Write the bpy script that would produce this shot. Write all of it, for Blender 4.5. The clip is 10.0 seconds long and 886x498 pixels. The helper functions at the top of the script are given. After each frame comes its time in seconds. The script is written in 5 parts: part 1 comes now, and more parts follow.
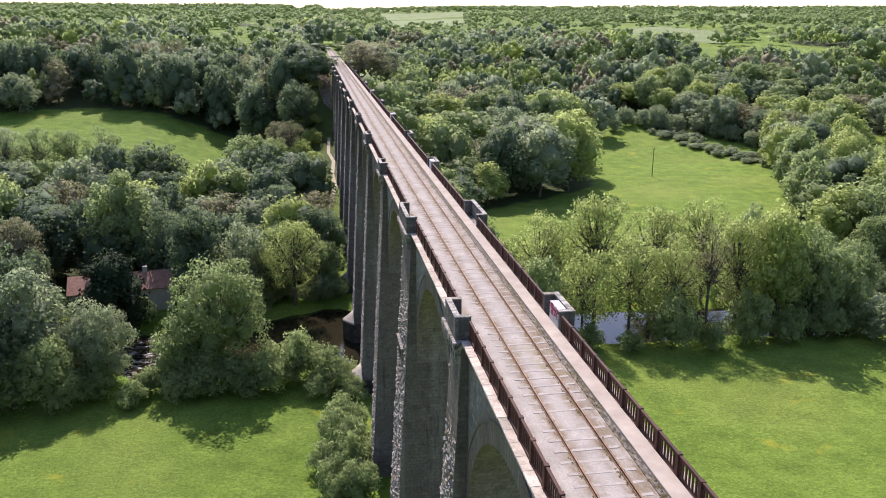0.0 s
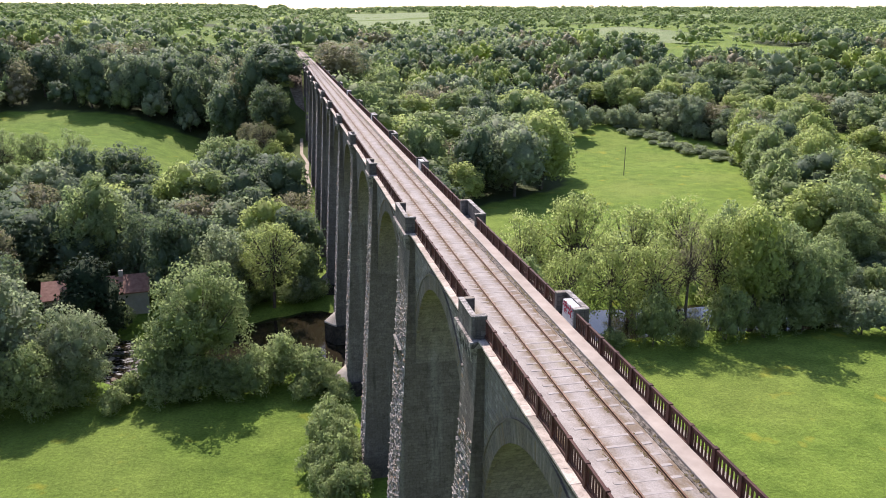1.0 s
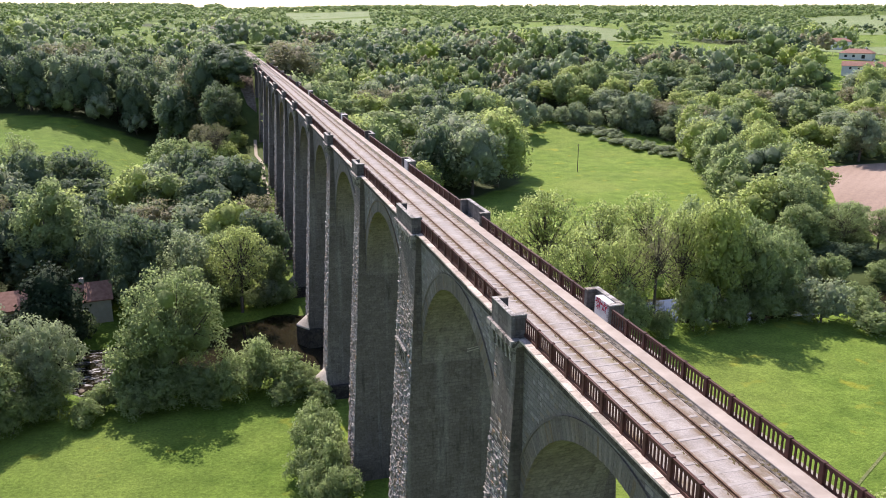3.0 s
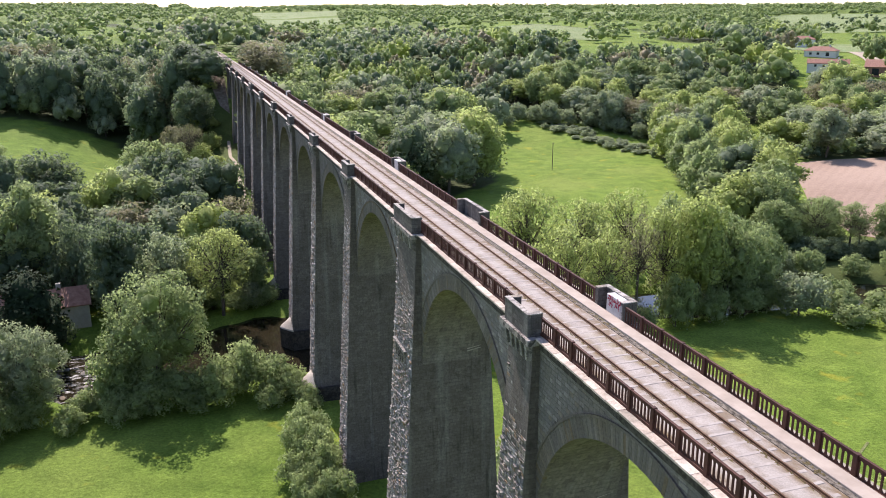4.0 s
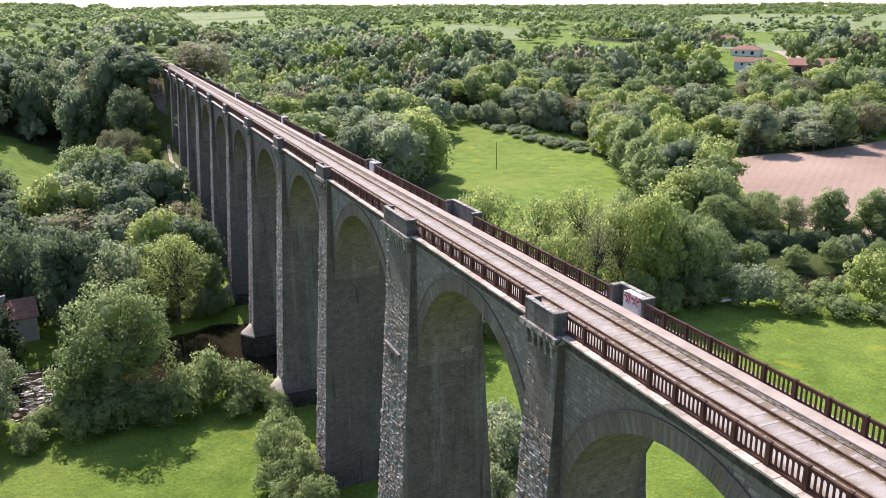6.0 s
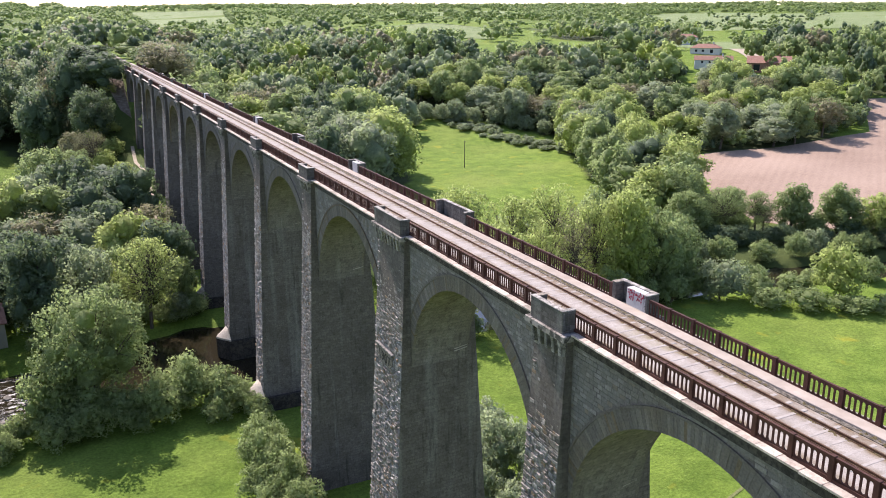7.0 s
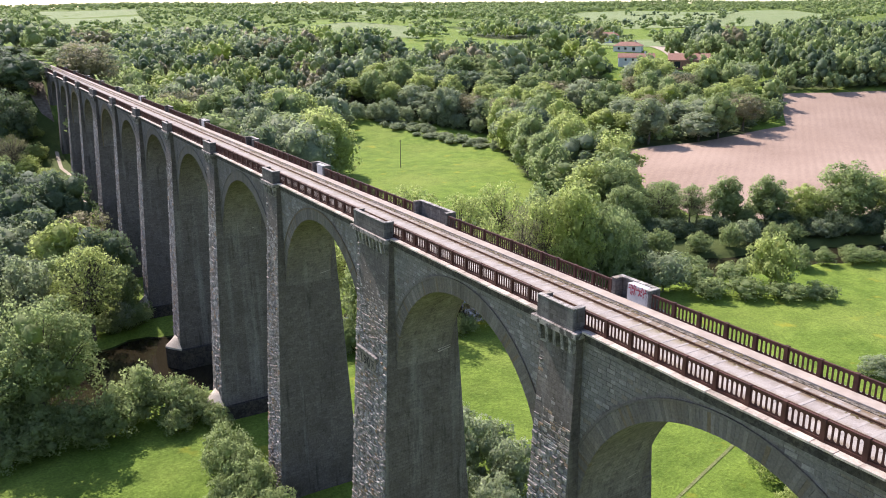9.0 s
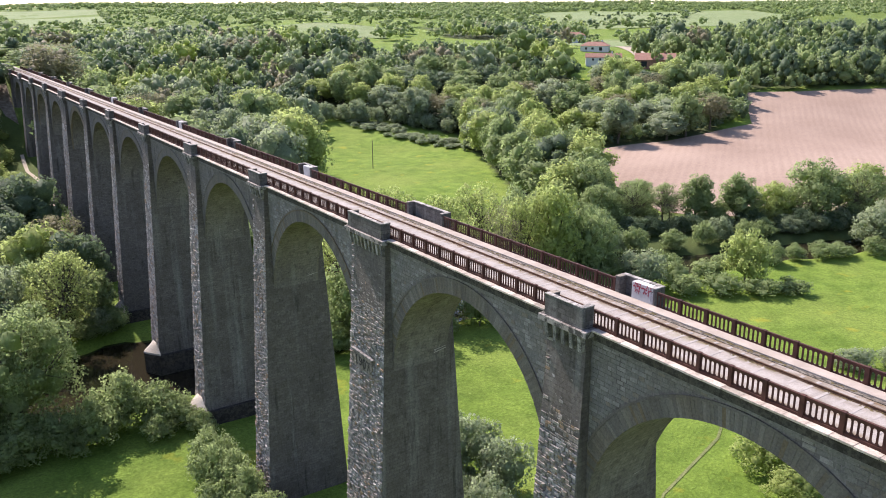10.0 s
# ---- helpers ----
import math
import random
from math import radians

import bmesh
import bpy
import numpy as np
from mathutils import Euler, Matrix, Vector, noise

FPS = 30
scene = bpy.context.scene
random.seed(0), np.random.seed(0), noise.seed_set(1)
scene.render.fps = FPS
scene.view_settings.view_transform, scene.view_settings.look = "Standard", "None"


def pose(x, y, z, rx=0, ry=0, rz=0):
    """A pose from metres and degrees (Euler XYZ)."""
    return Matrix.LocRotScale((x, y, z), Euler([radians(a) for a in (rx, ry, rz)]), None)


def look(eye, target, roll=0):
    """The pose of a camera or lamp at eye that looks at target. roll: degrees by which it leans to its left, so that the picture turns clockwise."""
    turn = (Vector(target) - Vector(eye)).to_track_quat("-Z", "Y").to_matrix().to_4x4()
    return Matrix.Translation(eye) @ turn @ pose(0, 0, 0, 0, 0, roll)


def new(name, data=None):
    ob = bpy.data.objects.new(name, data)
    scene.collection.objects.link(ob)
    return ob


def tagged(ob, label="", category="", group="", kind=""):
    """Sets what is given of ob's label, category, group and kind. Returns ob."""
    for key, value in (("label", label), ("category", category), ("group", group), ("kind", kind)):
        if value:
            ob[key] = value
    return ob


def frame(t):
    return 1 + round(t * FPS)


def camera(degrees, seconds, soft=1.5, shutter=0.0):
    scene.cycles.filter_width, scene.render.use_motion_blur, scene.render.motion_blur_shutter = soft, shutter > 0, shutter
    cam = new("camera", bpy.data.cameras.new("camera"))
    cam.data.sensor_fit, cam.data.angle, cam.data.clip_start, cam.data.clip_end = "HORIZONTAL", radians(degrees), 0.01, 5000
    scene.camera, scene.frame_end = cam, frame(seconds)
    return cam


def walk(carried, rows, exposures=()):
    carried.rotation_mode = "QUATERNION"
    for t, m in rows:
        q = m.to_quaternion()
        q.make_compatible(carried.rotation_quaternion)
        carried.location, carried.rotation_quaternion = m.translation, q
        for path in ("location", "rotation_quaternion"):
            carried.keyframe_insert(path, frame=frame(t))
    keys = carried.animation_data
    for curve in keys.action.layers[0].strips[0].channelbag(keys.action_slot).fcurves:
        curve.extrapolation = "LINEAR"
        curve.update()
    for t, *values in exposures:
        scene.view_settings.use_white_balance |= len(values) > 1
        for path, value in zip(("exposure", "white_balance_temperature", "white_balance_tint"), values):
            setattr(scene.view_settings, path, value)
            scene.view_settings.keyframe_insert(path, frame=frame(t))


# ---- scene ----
cam = camera(57.7, 10.0, 0.95)
PATH = [
    (0, (-10.208, -39.236, 16.277), (-9.905, -37.337, 15.728), 0.1),
    (0.5, (-11.459, -38.97, 16.239), (-11.118, -37.078, 15.69), 0.1),
    (1, (-12.7, -38.698, 16.206), (-12.317, -36.813, 15.658), 0.1),
    (1.5, (-13.936, -38.431, 16.204), (-13.517, -36.553, 15.656), 0.1),
    (2, (-15.167, -38.121, 16.214), (-14.714, -36.252, 15.666), -0.0),
    (2.5, (-16.391, -37.786, 16.235), (-15.906, -35.925, 15.686), -0.0),
    (4, (-19.833, -36.609, 16.267), (-19.242, -34.78, 15.715), -0.2),
    (4.5, (-21.012, -36.204, 16.292), (-20.387, -34.386, 15.74), -0.2),
    (5, (-22.191, -35.799, 16.312), (-21.529, -33.995, 15.759), -0.2),
    (5.5, (-23.296, -35.354, 16.348), (-22.593, -33.565, 15.795), -0.2),
    (6.8, (-26.161, -34.005, 16.416), (-25.347, -32.264, 15.862), -0.3),
    (7, (-26.589, -33.8, 16.422), (-25.759, -32.067, 15.867), -0.3),
    (7.5, (-27.629, -33.313, 16.447), (-26.758, -31.6, 15.891), -0.3),
    (8, (-28.651, -32.789, 16.495), (-27.739, -31.099, 15.938), -0.3),
    (8.5, (-29.639, -32.244, 16.544), (-28.688, -30.575, 15.986), -0.4),
    (9, (-30.625, -31.605, 16.63), (-29.634, -29.96, 16.071), -0.4),
    (9.5, (-31.591, -30.953, 16.68), (-30.564, -29.33, 16.121), -0.4),
    (10, (-32.575, -30.332, 16.674), (-31.515, -28.731, 16.115), -0.4),
]
walk(cam, [(t, look(eye, target, roll)) for t, eye, target, roll in PATH], ((0, 0.81, 6450, 24), (5, 0.96, 6450, 24), (10, 1.03, 6450, 24)))

# ---- light ----
SUN = Vector((-0.045, 0.70, 0.712)).normalized()
world = bpy.data.worlds.new("sky")
scene.world = world
world.use_nodes = True
wn = world.node_tree.nodes
sky = wn.new("ShaderNodeTexSky")
sky.sky_type = "NISHITA"
sky.sun_disc = False
sky.sun_elevation = math.asin(SUN.z)
sky.sun_rotation = math.atan2(SUN.x, SUN.y)
sky.air_density, sky.dust_density = 1.0, 0.7
wn["Background"].inputs["Strength"].default_value = 0.13
world.node_tree.links.new(sky.outputs[0], wn["Background"].inputs["Color"])
sun_data = bpy.data.lights.new("sun", "SUN")
sun_data.energy, sun_data.angle, sun_data.color = 4.2, radians(0.55), (1.0, 0.95, 0.87)
sun = new("sun", sun_data)
sun.rotation_euler = (-SUN).to_track_quat("-Z", "Y").to_euler()


# ---- materials ----
class Nodes:
    """Short ways to write a node tree."""

    def __init__(self, name):
        self.mat = bpy.data.materials.new(name)
        self.mat.use_nodes = True
        self.tree = self.mat.node_tree
        self.bsdf = self.tree.nodes["Principled BSDF"]
        self.out = self.tree.nodes["Material Output"]
        self.geo = self.tree.nodes.new("ShaderNodeNewGeometry")

    def link(self, a, b):
        self.tree.links.new(a, b)

    def noise(self, scale, detail=4.0, rough=0.55, stretch=(1, 1, 1), coord=None):
        n = self.tree.nodes.new("ShaderNodeTexNoise")
        n.inputs["Scale"].default_value = scale
        n.inputs["Detail"].default_value = detail
        n.inputs["Roughness"].default_value = rough
        m = self.tree.nodes.new("ShaderNodeMapping")
        m.inputs["Scale"].default_value = stretch
        self.link(coord or self.geo.outputs["Position"], m.inputs["Vector"])
        self.link(m.outputs[0], n.inputs["Vector"])
        return n.outputs["Fac"]

    def ramp(self, fac, stops):
        r = self.tree.nodes.new("ShaderNodeValToRGB")
        els = r.color_ramp.elements
        while len(els) < len(stops):
            els.new(0.5)
        for e, (p, c) in zip(els, stops):
            e.position = p
            e.color = (*c, 1) if len(c) == 3 else c
        self.link(fac, r.inputs[0])
        return r.outputs[0]

    def mix(self, fac, a, b, mode="MIX"):
        m = self.tree.nodes.new("ShaderNodeMix")
        m.data_type, m.blend_type = "RGBA", mode
        for sock, v in ((m.inputs[0], fac), (m.inputs[6], a), (m.inputs[7], b)):
            if isinstance(v, (int, float)):
                sock.default_value = v
            elif isinstance(v, tuple):
                sock.default_value = (*v, 1)
            else:
                self.link(v, sock)
        return m.outputs[2]

    def math(self, op, a, b=0.0):
        m = self.tree.nodes.new("ShaderNodeMath")
        m.operation = op
        for sock, v in ((m.inputs[0], a), (m.inputs[1], b)):
            if isinstance(v, (int, float)):
                sock.default_value = v
            else:
                self.link(v, sock)
        return m.outputs[0]

    def bump(self, height, strength, distance=0.05):
        b = self.tree.nodes.new("ShaderNodeBump")
        b.inputs["Strength"].default_value = strength
        b.inputs["Distance"].default_value = distance
        self.link(height, b.inputs["Height"])
        self.link(b.outputs[0], self.bsdf.inputs["Normal"])

    def random(self):
        o = self.tree.nodes.new("ShaderNodeObjectInfo")
        return o.outputs["Random"]

    def island(self):
        return self.geo.outputs["Random Per Island"]

    def colour(self, c, rough=0.85, spec=0.3):
        if isinstance(c, tuple):
            self.bsdf.inputs["Base Color"].default_value = (*c, 1)
        else:
            self.link(c, self.bsdf.inputs["Base Color"])
        self.bsdf.inputs["Roughness"].default_value = rough
        self.bsdf.inputs["Specular IOR Level"].default_value = spec
        return self


def stone_mat(name, dark, light, warm, grain=6.0, bump=0.6, piece="island", streak=0.5, lichen=0.0):
    n = Nodes(name)
    rnd = n.random() if piece == "random" else n.island()
    base = n.ramp(rnd, [(0.0, dark), (0.6, light), (0.9, tuple(1.35 * v for v in light)), (0.93, tuple(0.85 * v for v in light)), (0.95, warm), (1.0, warm)])
    blot = n.noise(0.5, 5)
    base = n.mix(n.math("MULTIPLY", n.ramp(blot, [(0.45, (0, 0, 0)), (0.7, (1, 1, 1))]), 0.5), base, warm)
    drip = n.noise(0.9, 4, 0.6, (1, 1, 0.12))
    base = n.mix(n.math("MULTIPLY", n.ramp(drip, [(0.48, (0, 0, 0)), (0.72, (1, 1, 1))]), streak), base, tuple(v * 0.45 for v in dark))
    pale = n.noise(1.6, 5, 0.7, (1, 1, 0.2))
    base = n.mix(n.math("MULTIPLY", n.ramp(pale, [(0.6, (0, 0, 0)), (0.72, (1, 1, 1))]), streak * 0.7), base, tuple(v * 1.45 for v in light))
    if lichen:
        crust = n.noise(2.2, 6, 0.7)
        base = n.mix(n.math("MULTIPLY", n.ramp(crust, [(0.47, (0, 0, 0)), (0.56, (1, 1, 1))]), lichen), base, tuple(v * 0.28 for v in dark))
    fine = n.noise(grain, 6, 0.65)
    base = n.mix(0.45, base, n.ramp(fine, [(0.3, (0.25, 0.25, 0.25)), (0.7, (0.8, 0.8, 0.8))]), "OVERLAY")
    n.colour(base, 0.9, 0.25)
    n.bump(fine, bump, 0.06)
    return n.mat


def leaf_mat(name, dark, light, tint, glow=0.35, speck=1.5, spec=0.14):
    n = Nodes(name)
    c = n.mix(n.math("ADD", n.math("MULTIPLY", n.island(), 0.55), 0.22), dark, light)
    c = n.mix(n.math("MULTIPLY", n.random(), 0.8), c, tint)
    patch = n.noise(0.3, 3)
    c = n.mix(n.ramp(patch, [(0.4, (0, 0, 0)), (0.7, (0.4, 0.4, 0.4))]), c, tuple(v * 1.2 for v in light))
    fine = n.noise(speck, 7, 0.82)
    c = n.mix(0.45, c, n.ramp(fine, [(0.36, (0.2, 0.2, 0.2)), (0.62, (0.82, 0.82, 0.8))]), "OVERLAY")
    n.colour(c, 0.6, spec)
    n.bump(fine, 0.7, 0.4)
    tr = n.tree.nodes.new("ShaderNodeBsdfTranslucent")
    n.link(n.mix(0.35, c, (0.34, 0.46, 0.17)), tr.inputs["Color"])
    ms = n.tree.nodes.new("ShaderNodeMixShader")
    ms.inputs[0].default_value = glow
    n.link(n.bsdf.outputs[0], ms.inputs[1])
    n.link(tr.outputs[0], ms.inputs[2])
    n.link(ms.outputs[0], n.out.inputs["Surface"])
    return n.mat


def plain_mat(name, a, b, scale=3.0, rough=0.8, bump=0.2, metal=0.0, stretch=(1, 1, 1)):
    n = Nodes(name)
    f = n.noise(scale, 5, 0.6, stretch)
    n.colour(n.mix(n.ramp(f, [(0.35, (0, 0, 0)), (0.7, (1, 1, 1))]), a, b), rough, 0.3)
    n.bsdf.inputs["Metallic"].default_value = metal
    if bump:
        n.bump(n.noise(scale * 5, 5), bump, 0.03)
    return n.mat


def grass_mat(name, dark, light, straw, flower=0.0, floor=False):
    n = Nodes(name)
    big = n.noise(0.035, 4)
    mid = n.noise(0.22, 5, 0.65)
    fine = n.noise(2.2, 6, 0.75)
    c = n.mix(n.ramp(mid, [(0.32, (0, 0, 0)), (0.68, (1, 1, 1))]), dark, light)
    c = n.mix(n.math("MULTIPLY", n.ramp(big, [(0.45, (0, 0, 0)), (0.7, (1, 1, 1))]), 0.55), c, straw)
    c = n.mix(0.55, c, n.ramp(fine, [(0.28, (0.12, 0.12, 0.12)), (0.72, (0.85, 0.85, 0.85))]), "OVERLAY")
    if flower:
        spots = n.noise(0.16, 3)
        c = n.mix(n.math("MULTIPLY", n.ramp(spots, [(0.62, (0, 0, 0)), (0.72, (1, 1, 1))]), flower), c, (0.42, 0.36, 0.03))
        fleck = n.noise(1.1, 8, 0.85)
        c = n.mix(n.math("MULTIPLY", n.ramp(fleck, [(0.60, (0, 0, 0)), (0.68, (1, 1, 1))]), 0.45), c, (0.34, 0.40, 0.16))
    if floor:
        # grass multiplied darker left of the viaduct, fully from x = -12
        sep = n.tree.nodes.new("ShaderNodeSeparateXYZ")
        n.link(n.geo.outputs["Position"], sep.inputs[0])
        east = n.math("ADD", n.math("MULTIPLY", sep.outputs[0], 0.05), 0.8)
        c = n.mix(n.ramp(east, [(0.2, (1, 1, 1)), (0.7, (0, 0, 0))]), c, n.mix(1.0, c, (0.86, 0.90, 0.86), "MULTIPLY"))
        # dark undergrowth; it also carries the painted shade of the hedge bank
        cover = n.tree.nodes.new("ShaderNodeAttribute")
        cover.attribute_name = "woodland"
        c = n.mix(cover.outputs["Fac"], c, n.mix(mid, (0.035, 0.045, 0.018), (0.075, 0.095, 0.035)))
    n.colour(c, 0.9, 0.1)
    n.bump(n.math("ADD", fine, n.math("MULTIPLY", mid, 2.0)), 0.9, 0.35)
    return n.mat


M = {}
M["wall"] = stone_mat("grey_granite_wall", (0.15, 0.139, 0.126), (0.20, 0.186, 0.168), (0.18, 0.15, 0.12))
M["stone"] = stone_mat("rough_granite_stone", (0.135, 0.126, 0.118), (0.265, 0.25, 0.23), (0.26, 0.18, 0.115), 9.0, 1.0, "random")
M["stones"] = stone_mat("rough_granite_rubble", (0.135, 0.126, 0.118), (0.265, 0.25, 0.23), (0.26, 0.18, 0.115), 9.0, 1.0, "island")
M["string"] = stone_mat("grey_string_course", (0.13, 0.122, 0.11), (0.18, 0.168, 0.15), (0.15, 0.13, 0.10), 7.0, 0.6, "island", 0.4, 0.3)
M["wall_piece"] = stone_mat("grey_granite_wall_stone", (0.15, 0.139, 0.125), (0.195, 0.181, 0.162), (0.19, 0.16, 0.125), 9.0, 1.0, "random")
M["ring"] = stone_mat("arch_stone", (0.126, 0.112, 0.097), (0.142, 0.127, 0.108), (0.145, 0.112, 0.072), 7.0, 0.9, "random")
M["dressed"] = stone_mat("dressed_granite", (0.19, 0.176, 0.160), (0.29, 0.268, 0.242), (0.24, 0.20, 0.16), 8.0, 0.4, "random", 0.45, 0.7)
M["coping"] = stone_mat("pink_coping_stone", (0.40, 0.335, 0.275), (0.52, 0.445, 0.37), (0.31, 0.27, 0.22), 8.0, 0.3, "random", 0.25, 0.25)
# base colour far darker than the wall, with streaks and lichen over it
M["cornice"] = stone_mat("dark_streaked_cornice_stone", (0.040, 0.035, 0.030), (0.072, 0.064, 0.055), (0.11, 0.085, 0.06), 8.0, 0.5, "island", 0.5, 0.6)
M["cap"] = stone_mat("pale_cutwater_stone", (0.40, 0.355, 0.29), (0.50, 0.445, 0.365), (0.38, 0.31, 0.23), 8.0, 0.4, "random", 0.1)
M["box"] = plain_mat("grey_white_paint", (0.40, 0.39, 0.385), (0.50, 0.49, 0.48), 2.5, 0.8, 0.15)
M["parapet"] = plain_mat("red_brown_painted_concrete", (0.044, 0.016, 0.011), (0.088, 0.034, 0.023), 1.5, 0.75, 0.25)


def deck_mat():
    """Pale gravel with rusty dirt on both sides of the rails."""
    n = Nodes("pale_gravel_deck")
    f = n.noise(0.6, 5, 0.6)
    c = n.mix(n.ramp(f, [(0.35, (0, 0, 0)), (0.7, (1, 1, 1))]), (0.272, 0.243, 0.212), (0.395, 0.357, 0.315))
    sep = n.tree.nodes.new("ShaderNodeSeparateXYZ")
    n.link(n.geo.outputs["Position"], sep.inputs[0])
    dirt = n.noise(1.4, 5, 0.7, (1, 0.35, 1))
    for x in (-0.86, 0.64, -2.3, 1.36):
        off = n.math("ABSOLUTE", n.math("SUBTRACT", sep.outputs[0], x))
        near = n.ramp(off, [(0.10, (1, 1, 1)), (0.58, (0, 0, 0))])
        c = n.mix(n.math("MULTIPLY", near, n.ramp(dirt, [(0.40, (0.2, 0.2, 0.2)), (0.60, (1, 1, 1))])), c, (0.155, 0.108, 0.058))
    moss = n.noise(0.12, 4, 0.6, (2.5, 1, 1))
    c = n.mix(n.math("MULTIPLY", n.ramp(moss, [(0.56, (0, 0, 0)), (0.7, (1, 1, 1))]), 0.45), c, (0.26, 0.23, 0.11))
    grit = n.noise(14.0, 4, 0.7)
    c = n.mix(0.35, c, n.ramp(grit, [(0.3, (0.25, 0.25, 0.25)), (0.7, (0.8, 0.8, 0.8))]), "OVERLAY")
    n.colour(c, 0.95, 0.2)
    n.bump(grit, 0.5, 0.03)
    return n.mat


M["deck"] = deck_mat()
M["walkway"] = plain_mat("pink_stone_walkway", (0.31, 0.26, 0.215), (0.43, 0.368, 0.308), 0.8, 0.9, 0.3)
M["kerb"] = plain_mat("mossy_kerb_channel", (0.018, 0.014, 0.009), (0.27, 0.235, 0.19), 4.5, 0.95, 0.9, 0.0, (1.4, 0.7, 1))
M["rail"] = plain_mat("rusty_rail_steel", (0.10, 0.055, 0.035), (0.22, 0.14, 0.09), 4.0, 0.6, 0.2, 0.5)
M["sleeper"] = plain_mat("weathered_concrete_sleeper", (0.285, 0.255, 0.222), (0.40, 0.36, 0.32), 2.0, 0.9, 0.3)
M["weed"] = leaf_mat("dry_trackside_weed", (0.085, 0.066, 0.03), (0.165, 0.13, 0.06), (0.11, 0.10, 0.04), 0.05)
M["meadow"] = grass_mat("meadow_grass", (0.094, 0.156, 0.021), (0.176, 0.260, 0.040), (0.212, 0.262, 0.056), 0.4, True)
M["field"] = grass_mat("pale_pasture", (0.150, 0.200, 0.080), (0.215, 0.265, 0.115), (0.255, 0.275, 0.140))


def soil_mat():
    n = Nodes("reddish_ploughed_soil")
    c = n.mix(n.ramp(n.noise(0.02, 4), [(0.35, (0, 0, 0)), (0.7, (1, 1, 1))]), (0.275, 0.198, 0.148), (0.37, 0.275, 0.208))
    wv = n.tree.nodes.new("ShaderNodeTexWave")
    wv.inputs["Scale"].default_value = 0.11
    wv.inputs["Distortion"].default_value = 1.2
    wv.inputs["Detail"].default_value = 2.0
    m = n.tree.nodes.new("ShaderNodeMapping")
    m.inputs["Rotation"].default_value = (0, 0, radians(53))
    n.link(n.geo.outputs["Position"], m.inputs["Vector"])
    n.link(m.outputs[0], wv.inputs["Vector"])
    c = n.mix(n.math("MULTIPLY", n.math("MULTIPLY", wv.outputs["Fac"], n.ramp(n.noise(0.03, 3), [(0.35, (0.25, 0.25, 0.25)), (0.65, (1, 1, 1))])), 0.30), c, (0.215, 0.152, 0.112))
    clod = n.noise(1.5, 5, 0.7)
    c = n.mix(0.35, c, n.ramp(clod, [(0.3, (0.25, 0.25, 0.25)), (0.7, (0.8, 0.8, 0.8))]), "OVERLAY")
    n.colour(c, 0.95, 0.1)
    n.bump(n.math("ADD", clod, n.math("MULTIPLY", wv.outputs["Fac"], 0.12)), 0.5, 0.12)
    return n.mat


M["soil"] = soil_mat()
M["trodden"] = grass_mat("trodden_grass", (0.15, 0.18, 0.06), (0.21, 0.225, 0.09), (0.26, 0.24, 0.12))
M["rubble_slope"] = plain_mat("brown_stony_slope", (0.12, 0.09, 0.06), (0.27, 0.22, 0.16), 0.9, 0.95, 0.8)
M["path"] = plain_mat("sandy_path", (0.328, 0.273, 0.195), (0.429, 0.367, 0.281), 0.5, 0.95, 0.3)
M["bark"] = plain_mat("tree_bark", (0.07, 0.055, 0.042), (0.15, 0.125, 0.10), 5.0, 0.95, 0.8, 0.0, (1, 1, 0.25))
M["leaf_mid"] = leaf_mat("oak_leaves", (0.166, 0.228, 0.086), (0.348, 0.412, 0.186), (0.244, 0.305, 0.126), 0.58)
M["leaf_bright"] = leaf_mat("fresh_spring_leaves", (0.281, 0.345, 0.090), (0.468, 0.520, 0.192), (0.364, 0.430, 0.132), 0.62)
M["leaf_deep"] = leaf_mat("deep_green_leaves", (0.068, 0.108, 0.060), (0.148, 0.200, 0.118), (0.104, 0.145, 0.084), 0.46)
M["leaf_dark"] = leaf_mat("dark_yew_needles", (0.014, 0.026, 0.014), (0.03, 0.048, 0.022), (0.02, 0.034, 0.016), 0.03, 1.5, 0.04)
M["leaf_grey"] = leaf_mat("grey_green_willow_leaves", (0.213, 0.260, 0.150), (0.380, 0.425, 0.282), (0.281, 0.330, 0.198), 0.58)
M["leaf_bare"] = leaf_mat("brown_budding_twigs", (0.177, 0.158, 0.090), (0.312, 0.275, 0.168), (0.250, 0.230, 0.132), 0.4)
M["roof"] = plain_mat("clay_roof_tiles", (0.22, 0.105, 0.072), (0.34, 0.19, 0.135), 1.5, 0.85, 0.4)
M["render"] = plain_mat("cream_wall_render", (0.390, 0.351, 0.289), (0.484, 0.445, 0.382), 0.8, 0.9, 0.2)
M["white"] = plain_mat("white_paint", (0.577, 0.577, 0.562), (0.640, 0.640, 0.624), 0.7, 0.8, 0.1)
M["glass"] = plain_mat("dark_window_glass", (0.02, 0.024, 0.028), (0.03, 0.035, 0.04), 1.0, 0.15, 0)
M["wood"] = plain_mat("grey_weathered_wood", (0.078, 0.066, 0.055), (0.156, 0.133, 0.109), 4.0, 0.9, 0.4)
M["spray"] = plain_mat("red_spray_paint", (0.351, 0.023, 0.047), (0.429, 0.047, 0.078), 3.0, 0.6, 0)
M["rock"] = stone_mat("river_rock", (0.07, 0.064, 0.055), (0.19, 0.175, 0.15), (0.18, 0.14, 0.10), 5.0, 0.8, "random")


